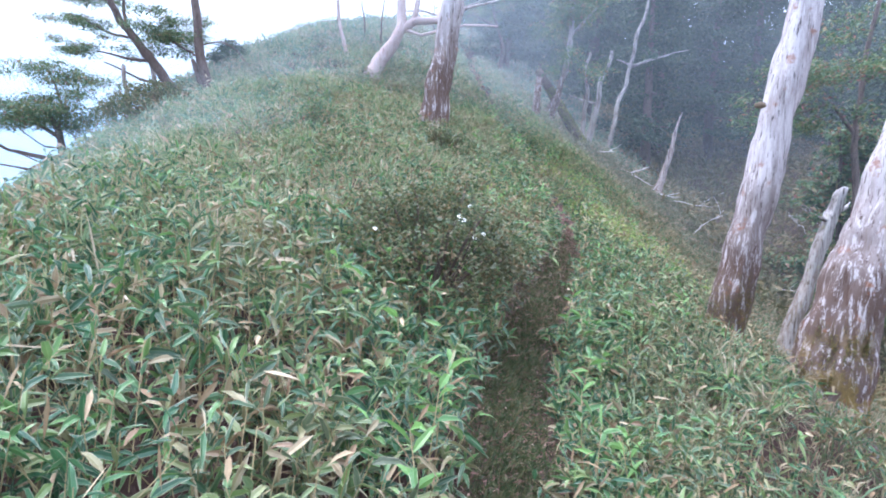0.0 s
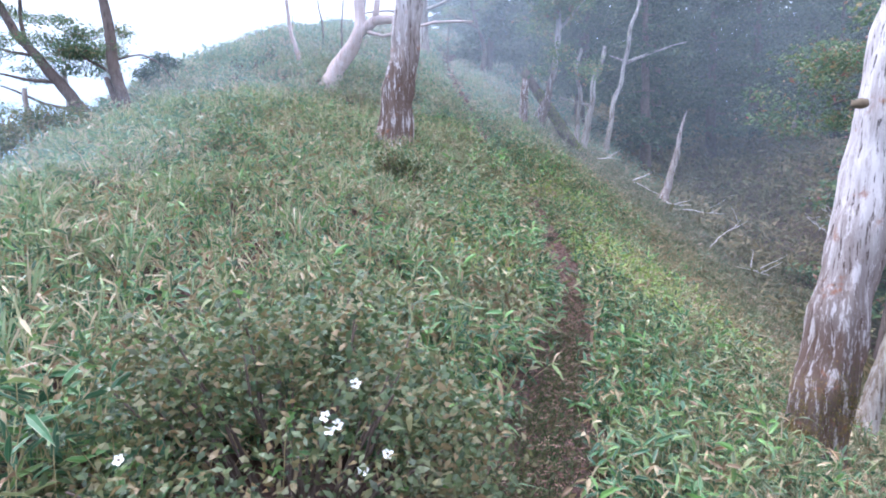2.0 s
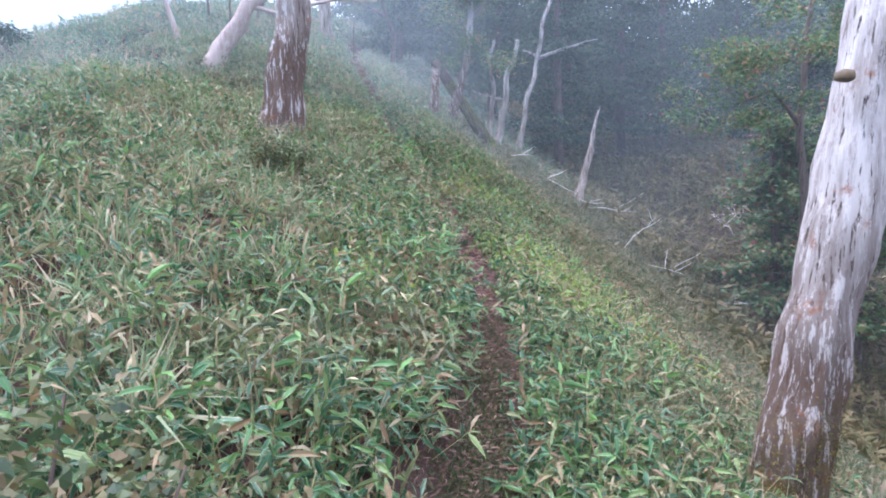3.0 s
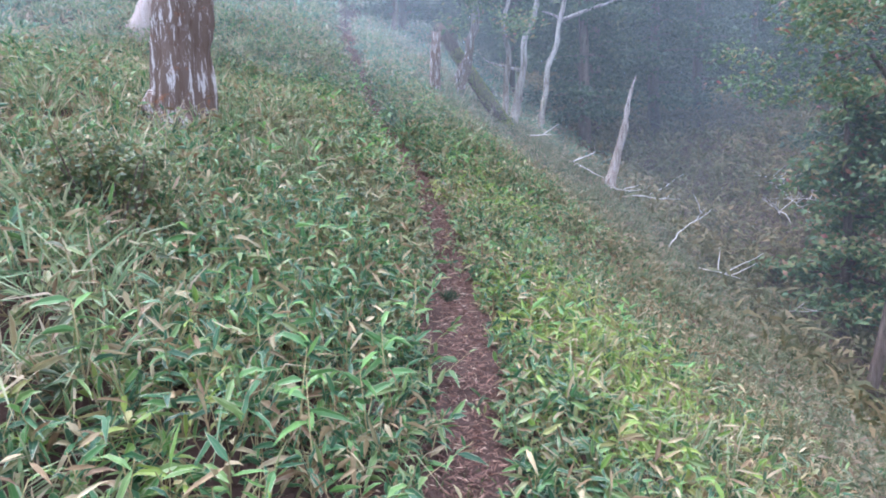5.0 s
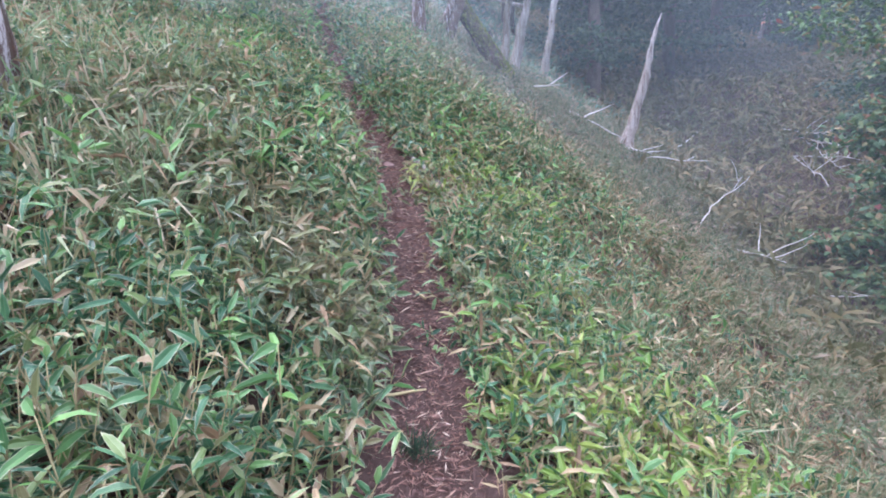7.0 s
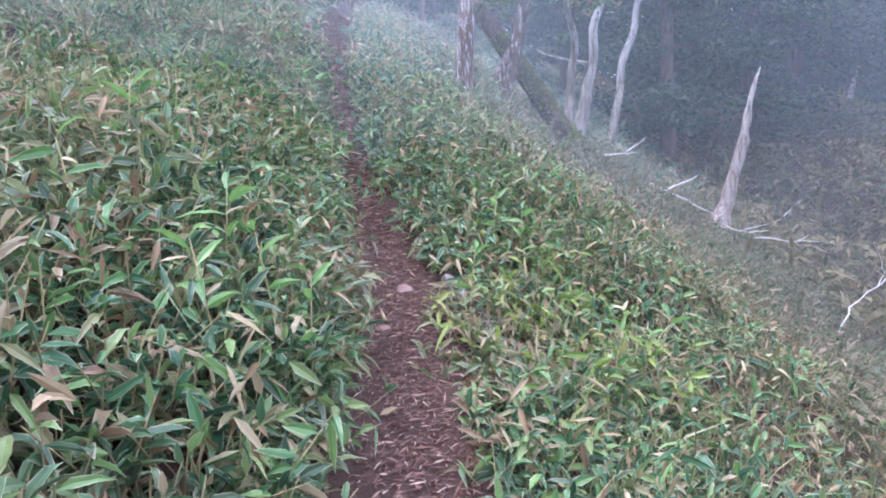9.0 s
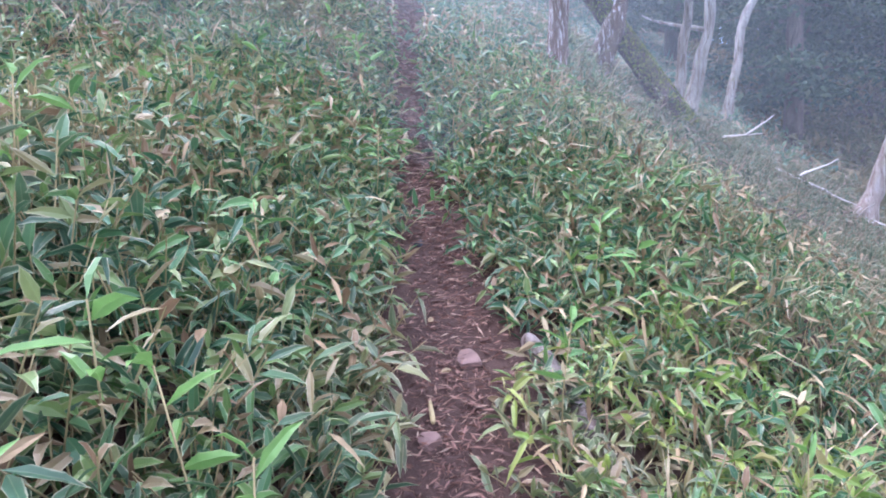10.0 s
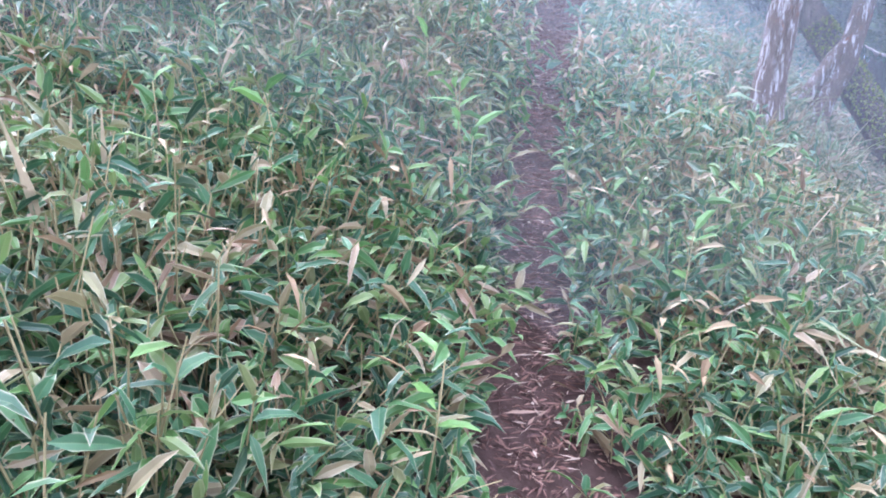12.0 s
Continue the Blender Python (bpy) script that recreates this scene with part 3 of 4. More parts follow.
def grass_tufts(x, y, per, length, width, mat, label):
    """Clumps of thin arching blades that fan out from one foot."""
    keep_n = len(x)
    off = trail_side(x, y)
    size = RNG.uniform(0.6, 1.25, keep_n) * (0.4 + 0.6 * edge_height(off))
    n = keep_n * per
    ang = RNG.uniform(0, 2 * math.pi, n)
    r = RNG.uniform(0, 0.11, n)
    bx, by = np.repeat(x, per) + r * np.cos(ang), np.repeat(y, per) + r * np.sin(ang)
    k = np.repeat(size, per)
    base = np.stack([bx, by, ground_height(bx, by) + 0.1 * k], 1)
    v, f, uv = blades(base, ang + RNG.normal(0, 0.5, n), RNG.normal(1.05, 0.28, n), length * k * RNG.uniform(0.6, 1.25, n), width * RNG.uniform(0.7, 1.3, n), RNG.uniform(0.2, 0.9, n), False)
    tagged(mesh_object("pale_grass", v, f, mat, None, False, uv), label, "grass", "", "stuff")


for (x0, x1, y0, y1, dens, lo, hi) in ((-7, 1.6, 5.0, 14, 15, -9, -1.15), (-7, 1.2, 14, 21, 13, -9, -0.5), (-7, -1.2, 1, 5.0, 9, -9, -1.6), (0.6, 4.0, 3, 22, 6, 0.5, 2.2)):
    x, y = scatter(x0, x1, y0, y1, dens * DENSE)
    x, y = keep(x, y, lambda x, y, d: (d > lo) & (d < hi))
    grass_tufts(x, y, 44, 0.44, 0.011, M_PALE, "arching tufts of thin pale grass between the bamboo leaves")
x, y = scatter(0.2, 2.4, 4, 16, 7 * DENSE)
x, y = keep(x, y, lambda x, y, d: (d > -0.9) & (d < -0.24))
grass_tufts(x, y, 12, 0.42, 0.006, M_PALE, "long thin grass blades leaning over the trail's edge")
for (x0, x1, y0, y1, dens) in ((2.2, 6.2, 2, 23, 20), (6.2, 10.5, 4, 26, 13)):
    x, y = scatter(x0, x1, y0, y1, dens * DENSE)
    x, y = keep(x, y, lambda x, y, d: d > 1.1)
    grass_tufts(x, y, 46, 0.3, 0.01, M_TAWNY, "tawny and olive grass tufts covering the steep slope")

# short grass on the worn ground
n = 30000
y = 0.3 + 8.2 * RNG.beta(1.1, 2.0, n)
x = station(y)[0] + RNG.normal(0, 0.13, n)
base = np.stack([x, y, ground_height(x, y)], 1)
v, f, uv = blades(base, RNG.uniform(0, 6.3, n), RNG.normal(0.9, 0.3, n), RNG.uniform(0.03, 0.1, n), RNG.uniform(0.004, 0.008, n), RNG.uniform(0, 0.4, n), False)
tagged(mesh_object("short_grass", v, f, M_OLIVE, None, False, uv), "short olive grass growing on the trail", "grass", "", "stuff")

# ---- trail litter ----
n = int(40000 * DENSE)
y = RNG.uniform(0.5, 22, n)
x = station(y)[0] + RNG.normal(0, 0.15, n)
base = np.stack([x, y, ground_height(x, y) + 0.006 + RNG.uniform(0, 0.012, n)], 1)
v, f, uv = blades(base, RNG.uniform(0, 6.3, n), RNG.normal(0.04, 0.12, n), RNG.uniform(0.015, 0.07, n) * (1 + (RNG.uniform(0, 1, n) > 0.93)), RNG.uniform(0.003, 0.01, n), np.zeros(n), False)
tagged(mesh_object("leaf_litter", v, f, M_DRY, None, False, uv), "dry brown bamboo leaves littering the trail", "leaf litter", "", "stuff")


# ---- trees ----
def ground_at(x, y):
    return float(ground_height(x, y))


def foliage(name, parent, centres, per, spread, length, width, mat, flat=0.6, label=""):
    """A crown of small leaves in loose clumps round the given centres."""
    c = np.repeat(np.array([tuple(p) for p in centres]), per, axis=0)
    n = len(c)
    o = RNG.normal(0, 1, (n, 3)) * spread
    o[:, 2] *= flat
    v, f, uv = blades(c + o, RNG.uniform(0, 6.3, n), RNG.normal(0, 0.5, n), length * RNG.uniform(0.6, 1.3, n), width * RNG.uniform(0.7, 1.3, n), RNG.uniform(0, 0.3, n), False)
    return tagged(mesh_object(name, v, f, mat, parent, False, uv), label)


def dead_trunk(name, x, y, height, r0, r1, lean, mat, label, seed, roots=True, stubs=(), split=True, sink=0.1, crook=0.0, girth=None):
    """A standing dead trunk: flared foot, uneven girth, jagged broken top, stubs of limbs (height, compass angle, length, radius)."""
    rng = random.Random(seed)
    e = thing(name, pose(x, y, ground_at(x, y) - sink), label, "dead tree")
    n = max(8, int(height / 0.09))
    pts = bend((0, 0, 0), (lean[0], lean[1], height), n, 0.07, rng)
    pts = [p + Vector((math.sin(p.z * 2.1 + seed) + 0.5 * math.sin(p.z * 4.7 + seed), math.cos(p.z * 1.7 + seed), 0)) * crook * min(1, p.z) for p in pts]
    rad = [(r0 + (r1 - r0) * (i / n)) * (1 + (0.55 * math.exp(-i * height / n / 0.34) if roots else 0)) for i in range(n + 1)]
    if girth:
        rad = [r * float(np.interp(i / n, [g[0] for g in girth], [g[1] for g in girth])) for i, r in enumerate(rad)]
    bm = bmesh.new()
    tube(bm, pts, rad, 40, 0.2, 2.4, True, seed)
    for v in bm.verts:
        i = min(n, max(0, int(v.co.z / height * n)))
        out = Vector((v.co.x - pts[i].x, v.co.y - pts[i].y, 0))
        q = Vector((v.co.x * 16, v.co.y * 16, v.co.z * 1.6 + seed))
        v.co += out * (0.13 * noise.noise(q) + 0.07 * noise.noise(q * 2.3))
    if split:
        for v in bm.verts:
            if v.co.z > height - 0.45:
                v.co.z += 0.5 * noise.noise(v.co * 6) * r1 * 4
    part("trunk", bm, mat, e)
    for h, ang, length, r in stubs:
        p = pts[min(n, int(h / height * n))]
        d = Vector((math.cos(radians(ang)), math.sin(radians(ang)), 0.35))
        bm = bmesh.new()
        tube(bm, bend(p, p + d * (length + r0), 5, 0.25, rng), [r * (1 - 0.16 * i) for i in range(6)], 8, 0.3, 8)
        part("branch_stub", bm, mat, e)
    if roots:
        for k in range(5):
            a = k * 1.3 + rng.uniform(-0.3, 0.3)
            d = Vector((math.cos(a), math.sin(a), 0))
            q = d * r0 * (2.2 + rng.uniform(0, 0.8))
            q.z = ground_at(x + q.x, y + q.y) - e.location.z - 0.05
            bm = bmesh.new()
            tube(bm, [d * r0 * 0.5 + Vector((0, 0, 0.38)), d * r0 * 1.25 + Vector((0, 0, 0.13 + 0.5 * q.z)), q], [r0 * 0.45, r0 * 0.34, r0 * 0.12], 9, 0.3, 4, True, k)
            part("root", bm, mat, e)
    return e


big = dead_trunk("dead_tree", 3.22, 6.5, 5.2, 0.2, 0.155, (0.74, 0.1), M_MOSSY, "tall barkless dead tree, pale grey, reddish at its mossy foot", 3, True, ((4.2, 200, 0.9, 0.07), (4.6, 20, 1.2, 0.08)))
# knot left by a limb stub on the trunk, shaped as a flattened ball
bm = bmesh.new()
bmesh.ops.create_uvsphere(bm, u_segments=14, v_segments=8, radius=1)
for v in bm.verts:
    v.co = Vector((v.co.x * 0.1, v.co.y * 0.085, v.co.z * 0.05 + (0.02 if v.co.z > 0 else 0))) * (1 + 0.2 * noise.noise(v.co * 2))
knot = part("brown_knot", bm, M_BROWN_KNOT, big, "brown knot of a limb stub with a pale rim")
knot.location = (0.14, -0.05, 2.88)
knot.scale = (0.6, 0.55, 0.6)
big_foot = dead_trunk("dead_tree", 3.46, 5.12, 4.6, 0.31, 0.22, (1.15, 0.1), M_MOSSY, "thick weathered dead tree with orange moss on its spreading foot", 11, True, ((3.6, 10, 1.3, 0.09),))
dead_trunk("broken_tree", 5.05, 8.5, 2.7, 0.11, 0.085, (0.72, 0.1), M_BIRCH, "short broken pale mottled trunk leaning out over the slope", 5, True, ((2.3, 200, 0.12, 0.045), (2.4, 30, 0.4, 0.05)), True)
dead_trunk("dead_tree", -0.24, 11.6, 5.4, 0.235, 0.15, (0.75, 0.2), M_DEAD, "shaggy grey dead tree with reddish bark on the grassy crest", 8, True, ((2.3, 10, 0.9, 0.03), (3.4, 160, 0.8, 0.05)))
dead_trunk("broken_snag", 7.65, 21.5, 3.0, 0.13, 0.11, (0.68, 0.0), M_GREY, "bleached broken snag tapering to a point on the slope", 31, True, crook=0.03,
           girth=((0, 1.05), (0.3, 0.9), (0.5, 0.8), (0.58, 0.86), (0.64, 0.62), (0.72, 0.66), (0.78, 0.42), (0.9, 0.3), (1, 0.1)))
dead_trunk("tree_stump", 2.78, 18.6, 1.35, 0.12, 0.085, (0.03, 0), M_DEAD, "short splintered pale stump beside the trail", 41, True)
dead_trunk("thin_dead_tree", 4.92, 21.8, 3.2, 0.085, 0.045, (0.12, 0), M_BIRCH, "thin pale dead stem among the trees", 43, False, crook=0.09)
dead_trunk("thin_dead_tree", 5.4, 23.0, 3.5, 0.12, 0.065, (0.75, 0.1), M_BIRCH, "thin forked pale dead stem among the trees", 44, True, ((1.6, 170, 0.9, 0.05),), crook=0.07)
dead_trunk("thin_dead_tree", 6.8, 25.3, 7.0, 0.1, 0.05, (1.5, 0.2), M_BIRCH, "long pale crooked dead stem with a side limb", 45, True, ((3.6, 15, 2.6, 0.07), (3.7, 175, 0.5, 0.05)), crook=0.07)
dead_trunk("thin_dead_tree", 19.0, 34.0, 1.9, 0.12, 0.05, (0.35, 0), M_GREY, "small pale snag on the far slope", 46, False)


def limb_tree(name, x, y, limbs, mat, label, category="tree", crown=None, seed=1):
    """A live or bare tree: limbs are (points from the foot, first radius, last radius), the first one the trunk."""
    rng = random.Random(seed)
    e = thing(name, pose(x, y, ground_at(x, y) - 0.08), label, category)
    for i, (pts, r0, r1) in enumerate(limbs):
        fine = []
        for a, b in zip(pts, pts[1:]):
            fine += bend(a, b, 5, 0.08, rng)[:-1]
        fine.append(Vector(pts[-1]))
        k = len(fine) - 1
        bm = bmesh.new()
        tube(bm, fine, [r0 + (r1 - r0) * j / k for j in range(k + 1)], 12 if i == 0 else 8, 0.2, 4, True, seed)
        part("trunk" if i == 0 else "limb", bm, mat, e)
    if crown:
        for centres, per, spread, length, width, cm, flat in crown:
            foliage("crown", e, centres, per, spread, length, width, cm, flat)
    return e


def cluster(rng, c, n, sx, sy, sz):
    return [(c[0] + rng.gauss(0, sx), c[1] + rng.gauss(0, sy), c[2] + rng.gauss(0, sz)) for _ in range(n)]


R = random.Random(5)
# crest trees on the left
limb_tree("crest_tree", -5.15, 13.75, [([(0, 0, 0), (-0.15, 0, 0.5), (-0.3, 0, 1.3), (-0.45, 0, 2.6), (-0.5, 0.1, 4.0)], 0.14, 0.06), ([(-0.05, 0, 0.2), (-0.3, 0, 0.55), (-0.45, 0, 1.0)], 0.1, 0.05), ([(-0.3, 0, 1.3), (0.1, 0.3, 1.45), (0.4, 0.3, 1.3), (0.7, 0.3, 0.95)], 0.022, 0.008), ([(-0.25, 0, 1.0), (-0.6, 0.3, 1.2), (-1.0, 0.4, 1.4), (-1.4, 0.5, 1.7)], 0.03, 0.01)],
          M_DARKBARK, "dark crooked crest tree with a broken lower fork", "tree", [(cluster(R, (-1.2, 0.5, 1.6), 40, 0.34, 0.3, 0.24), 260, 0.14, 0.06, 0.024, M_CREST, 0.4), (cluster(R, (-0.6, 0.3, 4.2), 8, 0.6, 0.5, 0.15), 90, 0.16, 0.06, 0.024, M_CREST, 0.4)], 2)
def pads(rng, centres, sx=0.38, sz=0.09, n=9):
    return [q for c in centres for q in cluster(rng, c, n, sx, 0.3, sz)]


limb_tree("leaning_crest_tree", -5.75, 13.9, [([(0, 0, 0), (-0.45, 0, 0.5), (-0.95, 0, 1.15), (-1.5, 0, 1.85), (-1.9, 0, 2.7), (-2.2, 0, 3.4)], 0.13, 0.045), ([(-1.35, 0, 1.65), (-1.45, 0.1, 2.2), (-1.4, 0.1, 2.9)], 0.05, 0.02), ([(-1.3, 0, 1.5), (-1.8, 0.1, 1.6), (-2.3, 0.1, 1.85)], 0.035, 0.012), ([(-0.9, 0, 1.0), (-1.4, 0, 1.05), (-2.1, 0.1, 1.2)], 0.04, 0.015), ([(-0.4, 0, 0.45), (-1.1, 0, 0.6), (-1.9, 0, 0.95)], 0.04, 0.015)],
          M_DARKBARK, "leaning windswept crest tree with flat green sprays", "tree",
          [(pads(R, ((-2.4, 0.1, 1.95), (-2.1, 0.1, 1.25), (-2.3, 0.2, 2.35), (-1.9, 0.2, 2.9), (-1.5, 0.1, 3.1))), 250, 0.15, 0.06, 0.026, M_CREST, 0.35)], 4)
limb_tree("windswept_tree", -7.9, 13.0, [([(0, 0, 0), (-0.25, 0, 0.4), (-0.3, 0, 0.9), (-0.6, 0, 1.5)], 0.12, 0.04), ([(0.1, 0, 0.3), (-0.6, 0, 0.35), (-1.4, 0, 0.5), (-2.2, 0, 0.9)], 0.07, 0.02), ([(-0.2, 0, 0.4), (0.5, 0, 0.45), (1.1, 0, 0.6)], 0.05, 0.02), ([(-0.5, 0, 0.35), (-1.0, 0, 0.1), (-1.8, 0, 0.2)], 0.045, 0.015), ([(-0.3, 0, 0.8), (-1.0, 0, 1.2), (-1.6, 0, 1.6)], 0.05, 0.02), ([(0.3, 0, 0.42), (0.0, 0.1, 0.75), (-0.2, 0.1, 1.1)], 0.03, 0.012), ([(0.4, 0, 0.3), (-0.2, 0.1, 0.55), (-0.7, 0.1, 0.6), (-1.2, 0.1, 0.95)], 0.03, 0.012), ([(0.2, 0, 0.2), (-0.5, -0.1, 0.2), (-1.2, -0.1, 0.45)], 0.03, 0.012), ([(-0.3, 0, 0.9), (-0.2, 0, 1.5), (-0.45, 0, 2.2)], 0.04, 0.012), ([(0.5, 0.1, 0.45), (0.2, 0.1, 0.85), (-0.3, 0.1, 1.1)], 0.02, 0.008)],
          M_DARKBARK, "low spreading windswept tree with green and reddish leaves", "tree",
          [(pads(R, ((-0.7, 0, 1.4), (-0.3, 0, 1.3), (-0.9, 0, 1.1), (-0.2, 0.1, 1.05), (-1.3, 0, 1.45), (-1.5, 0, 1.2), (-0.6, 0, 1.2), (-0.1, 0, 1.6), (-0.3, 0.1, 2.1), (-0.7, 0, 2.2), (0.1, 0.1, 1.95)), 0.5, 0.08, 7), 240, 0.17, 0.06, 0.026, M_CREST, 0.4)], 6)
limb_tree("broken_dead_tree", -7.1, 13.9, [([(0, 0, -0.2), (-0.05, 0, 0.7), (-0.12, 0, 1.6)], 0.06, 0.04)], M_GREY, "short bare broken stem on the crest", "dead tree", None, 7)
limb_tree("broken_dead_tree", -7.0, 15.0, [([(0, 0, -0.2), (-0.05, 0, 0.7), (-0.1, 0, 1.4)], 0.08, 0.05)], M_GREY, "short bare broken stem on the crest", "dead tree", None, 8)
limb_tree("pink_barked_tree", -1.92, 15.8, [([(0, 0, 0), (0.2, 0, 0.4), (0.6, 0, 0.9), (0.8, 0, 1.3), (0.75, 0, 2.6)], 0.21, 0.1), ([(0.75, 0, 1.2), (1.1, 0, 1.45), (1.7, 0.1, 1.5), (2.2, 0.1, 2.4)], 0.13, 0.07), ([(0.8, 0, 1.25), (1.3, -0.1, 1.1), (2.4, -0.2, 1.35), (3.2, -0.2, 1.35)], 0.05, 0.02), ([(1.1, 0, 1.45), (1.25, 0, 2.4)], 0.08, 0.05)],
          M_PINK, "smooth pinkish-grey tree curving up from the crest", "tree", [(cluster(R, (1.5, 0, 3.0), 10, 0.8, 0.5, 0.2), 60, 0.25, 0.09, 0.035, M_CROWN, 0.5)], 9)
limb_tree("thin_pink_tree", -2.57, 16.7, [([(0, 0, 0), (-0.1, 0, 0.3), (-0.25, 0, 0.9), (-0.45, 0, 2.6)], 0.07, 0.03)], M_PINK, "thin bare pinkish tree on the crest", "tree", None, 10)
for k, (px, py, h, lx) in enumerate(((-2.4, 18.5, 2.6, -0.3), (-1.9, 18.2, 2.4, 0.1), (-1.5, 19.5, 2.5, 0.2), (-3.3, 19.0, 0.7, 0.0), (0.9, 24, 2.2, 0.1), (-0.4, 23.5, 2.4, -0.2))):
    limb_tree("bare_sapling", px, py, [([(0, 0, 0), (lx * 0.3, 0, h * 0.4), (lx, 0, h)], 0.03, 0.01)], M_DARKBARK, "thin bare sapling on the ridge crest", "sapling", None, 20 + k)

limb_tree("leafy_ridge_tree", 0.15, 21.0, [([(0, 0, 0), (0.0, 0, 1.6), (-0.1, 0.1, 3.4), (0, 0.2, 5.5)], 0.19, 0.1), ([(0, 0, 1.5), (0.8, -0.5, 1.7), (1.9, -1.0, 2.1)], 0.06, 0.02), ([(0, 0, 2.4), (0.9, -0.6, 3.0), (2.2, -1.0, 2.9)], 0.06, 0.02), ([(-0.1, 0, 1.3), (-1.0, -0.2, 1.5), (-1.8, -0.3, 1.4)], 0.05, 0.02)],
          M_GREY, "grey trunk on the ridge with loose hanging green sprays", "tree", [(cluster(R, (1.6, -0.9, 2.6), 22, 0.55, 0.4, 0.4), 110, 0.17, 0.11, 0.045, M_CROWN, 0.7)], 16)

# trees of the valley side
limb_tree("dark_forked_tree", 3.5, 20.5, [([(0, 0, 0), (0.25, 0, 0.7), (0.45, 0, 1.6), (0.6, 0, 3.0), (0.65, 0, 5.2)], 0.12, 0.07), ([(-0.35, 0, 0.1), (0.0, 0, 0.5), (0.3, 0, 1.0)], 0.1, 0.08), ([(0.6, 0, 2.9), (1.4, 0, 3.8)], 0.06, 0.03)],
          M_DEAD, "weathered forked trunk under a green crown", "tree", [(cluster(R, (0.9, 0.2, 3.6), 30, 0.55, 0.6, 0.8), 220, 0.26, 0.12, 0.05, M_CROWN, 0.6)], 12)
e = thing("mossy_log", pose(4.62, 20.3, ground_at(4.62, 20.3) + 0.15), "fallen trunk with green moss leaning across other trees", "log")
bm = bmesh.new()
tube(bm, bend((-0.08, 0.06, 0.1), (-1.5, 0.7, 2.35), 12, 0.04, R), [0.17 - 0.003 * i for i in range(13)], 14, 0.2, 4)
part("trunk", bm, M_DARKBARK, e)
n = 4500
t, a = RNG.uniform(0, 0.75, n), RNG.uniform(-1.4, 2.4, n)
c = np.stack([0.05 - 1.55 * t, 0.7 * t, -0.1 + 2.45 * t], 1) + 0.172 * (np.cos(a)[:, None] * np.array([0.84, 0, 0.54]) + np.sin(a)[:, None] * np.array([-0.13, -0.97, 0.2]))
v, f, uv = blades(c, RNG.uniform(0, 6.3, n), RNG.normal(0.5, 0.5, n), RNG.uniform(0.02, 0.04, n), RNG.uniform(0.015, 0.025, n), np.zeros(n), False)
tagged(mesh_object("moss", v, f, M_LOGMOSS, e, False, uv), "yellow-green moss")


def conifer(name, x, y, height, reach, seed, label, mat=None, bare=0.14, leaf=0.22):
    """A mist-forest conifer: straight trunk, tiers of flat drooping sprays, gaps between."""
    rng = random.Random(seed)
    e = thing(name, pose(x, y, ground_at(x, y) - 0.1), label, "conifer", "trees of the misty valley")
    bm = bmesh.new()
    tube(bm, bend((0, 0, 0), (rng.uniform(-0.8, 0.8), 0, height), 14, 0.06, rng), [0.03 + 0.022 * height * (1 - i / 14) for i in range(15)], 10, 0.15, 2)
    part("trunk", bm, M_DARKBARK, e)
    centres, z = [], height * bare
    while z < height:
        for _ in range(rng.randint(2, 4)):
            a, r = rng.uniform(0, 6.28), reach * (1.08 - z / height) ** 0.7 * rng.uniform(0.55, 1.1)
            tip = Vector((math.cos(a) * r, math.sin(a) * r, z - 0.12 * r + rng.uniform(-0.1, 0.25)))
            bm = bmesh.new()
            tube(bm, [(0, 0, z), tip * 0.55 + Vector((0, 0, z * 0.45 + 0.08)), tip], [0.05, 0.03, 0.012], 5)
            part("branch", bm, M_DARKBARK, e)
            for k in range(4):
                q = Vector((0, 0, z)).lerp(tip, 0.35 + 0.22 * k)
                centres.append(q + Vector((rng.gauss(0, 0.12), rng.gauss(0, 0.12), 0.02)))
        z += height * rng.uniform(0.045, 0.085)
    foliage("crown", e, centres, 60, 0.13 * reach, leaf, leaf * 0.45, mat or M_CONIFER, 0.4)
    return e


FOREST = ((9.0, 27.0, 9.5, 2.4), (10.5, 30, 11, 2.6), (7.2, 31, 10, 2.4), (13.5, 31, 11, 2.8), (16.5, 33, 11, 2.8), (12.0, 36, 12, 3.0), (19.5, 38, 12, 3.0), (5.2, 33, 9, 2.3), (23.5, 40, 12, 3.2), (16, 43, 13, 3.2),
          (9.5, 42, 12, 3), (28, 44, 13, 3.4), (22, 50, 14, 3.6), (4, 44, 9, 2.6), (33, 40, 12, 3.2), (14, 52, 13, 3.4), (1.5, 38, 7, 2.0), (2.8, 29, 6.5, 1.8), (30, 56, 14, 3.6), (38, 52, 14, 3.6))
for k, (px, py, h, r) in enumerate(FOREST):
    conifer("forest_conifer", px, py, h, r, 60 + k, "dark green conifer fading into the mist")
conifer("slope_conifer", 13.3, 19.5, 5.6, 2.0, 91, "young bright green conifer below the slope", M_CROWN, 0.12)
conifer("slope_conifer", 14.2, 17.5, 7.5, 2.3, 92, "green conifer standing down the steep slope", M_CROWN, 0.2)
conifer("slope_conifer", 12.5, 11.0, 8.5, 2.4, 93, "green conifer standing down the steep slope", M_CONIFER, 0.2)
conifer("slope_conifer", 17.5, 24.0, 7.5, 2.4, 94, "green conifer standing down the steep slope", M_CONIFER, 0.2)

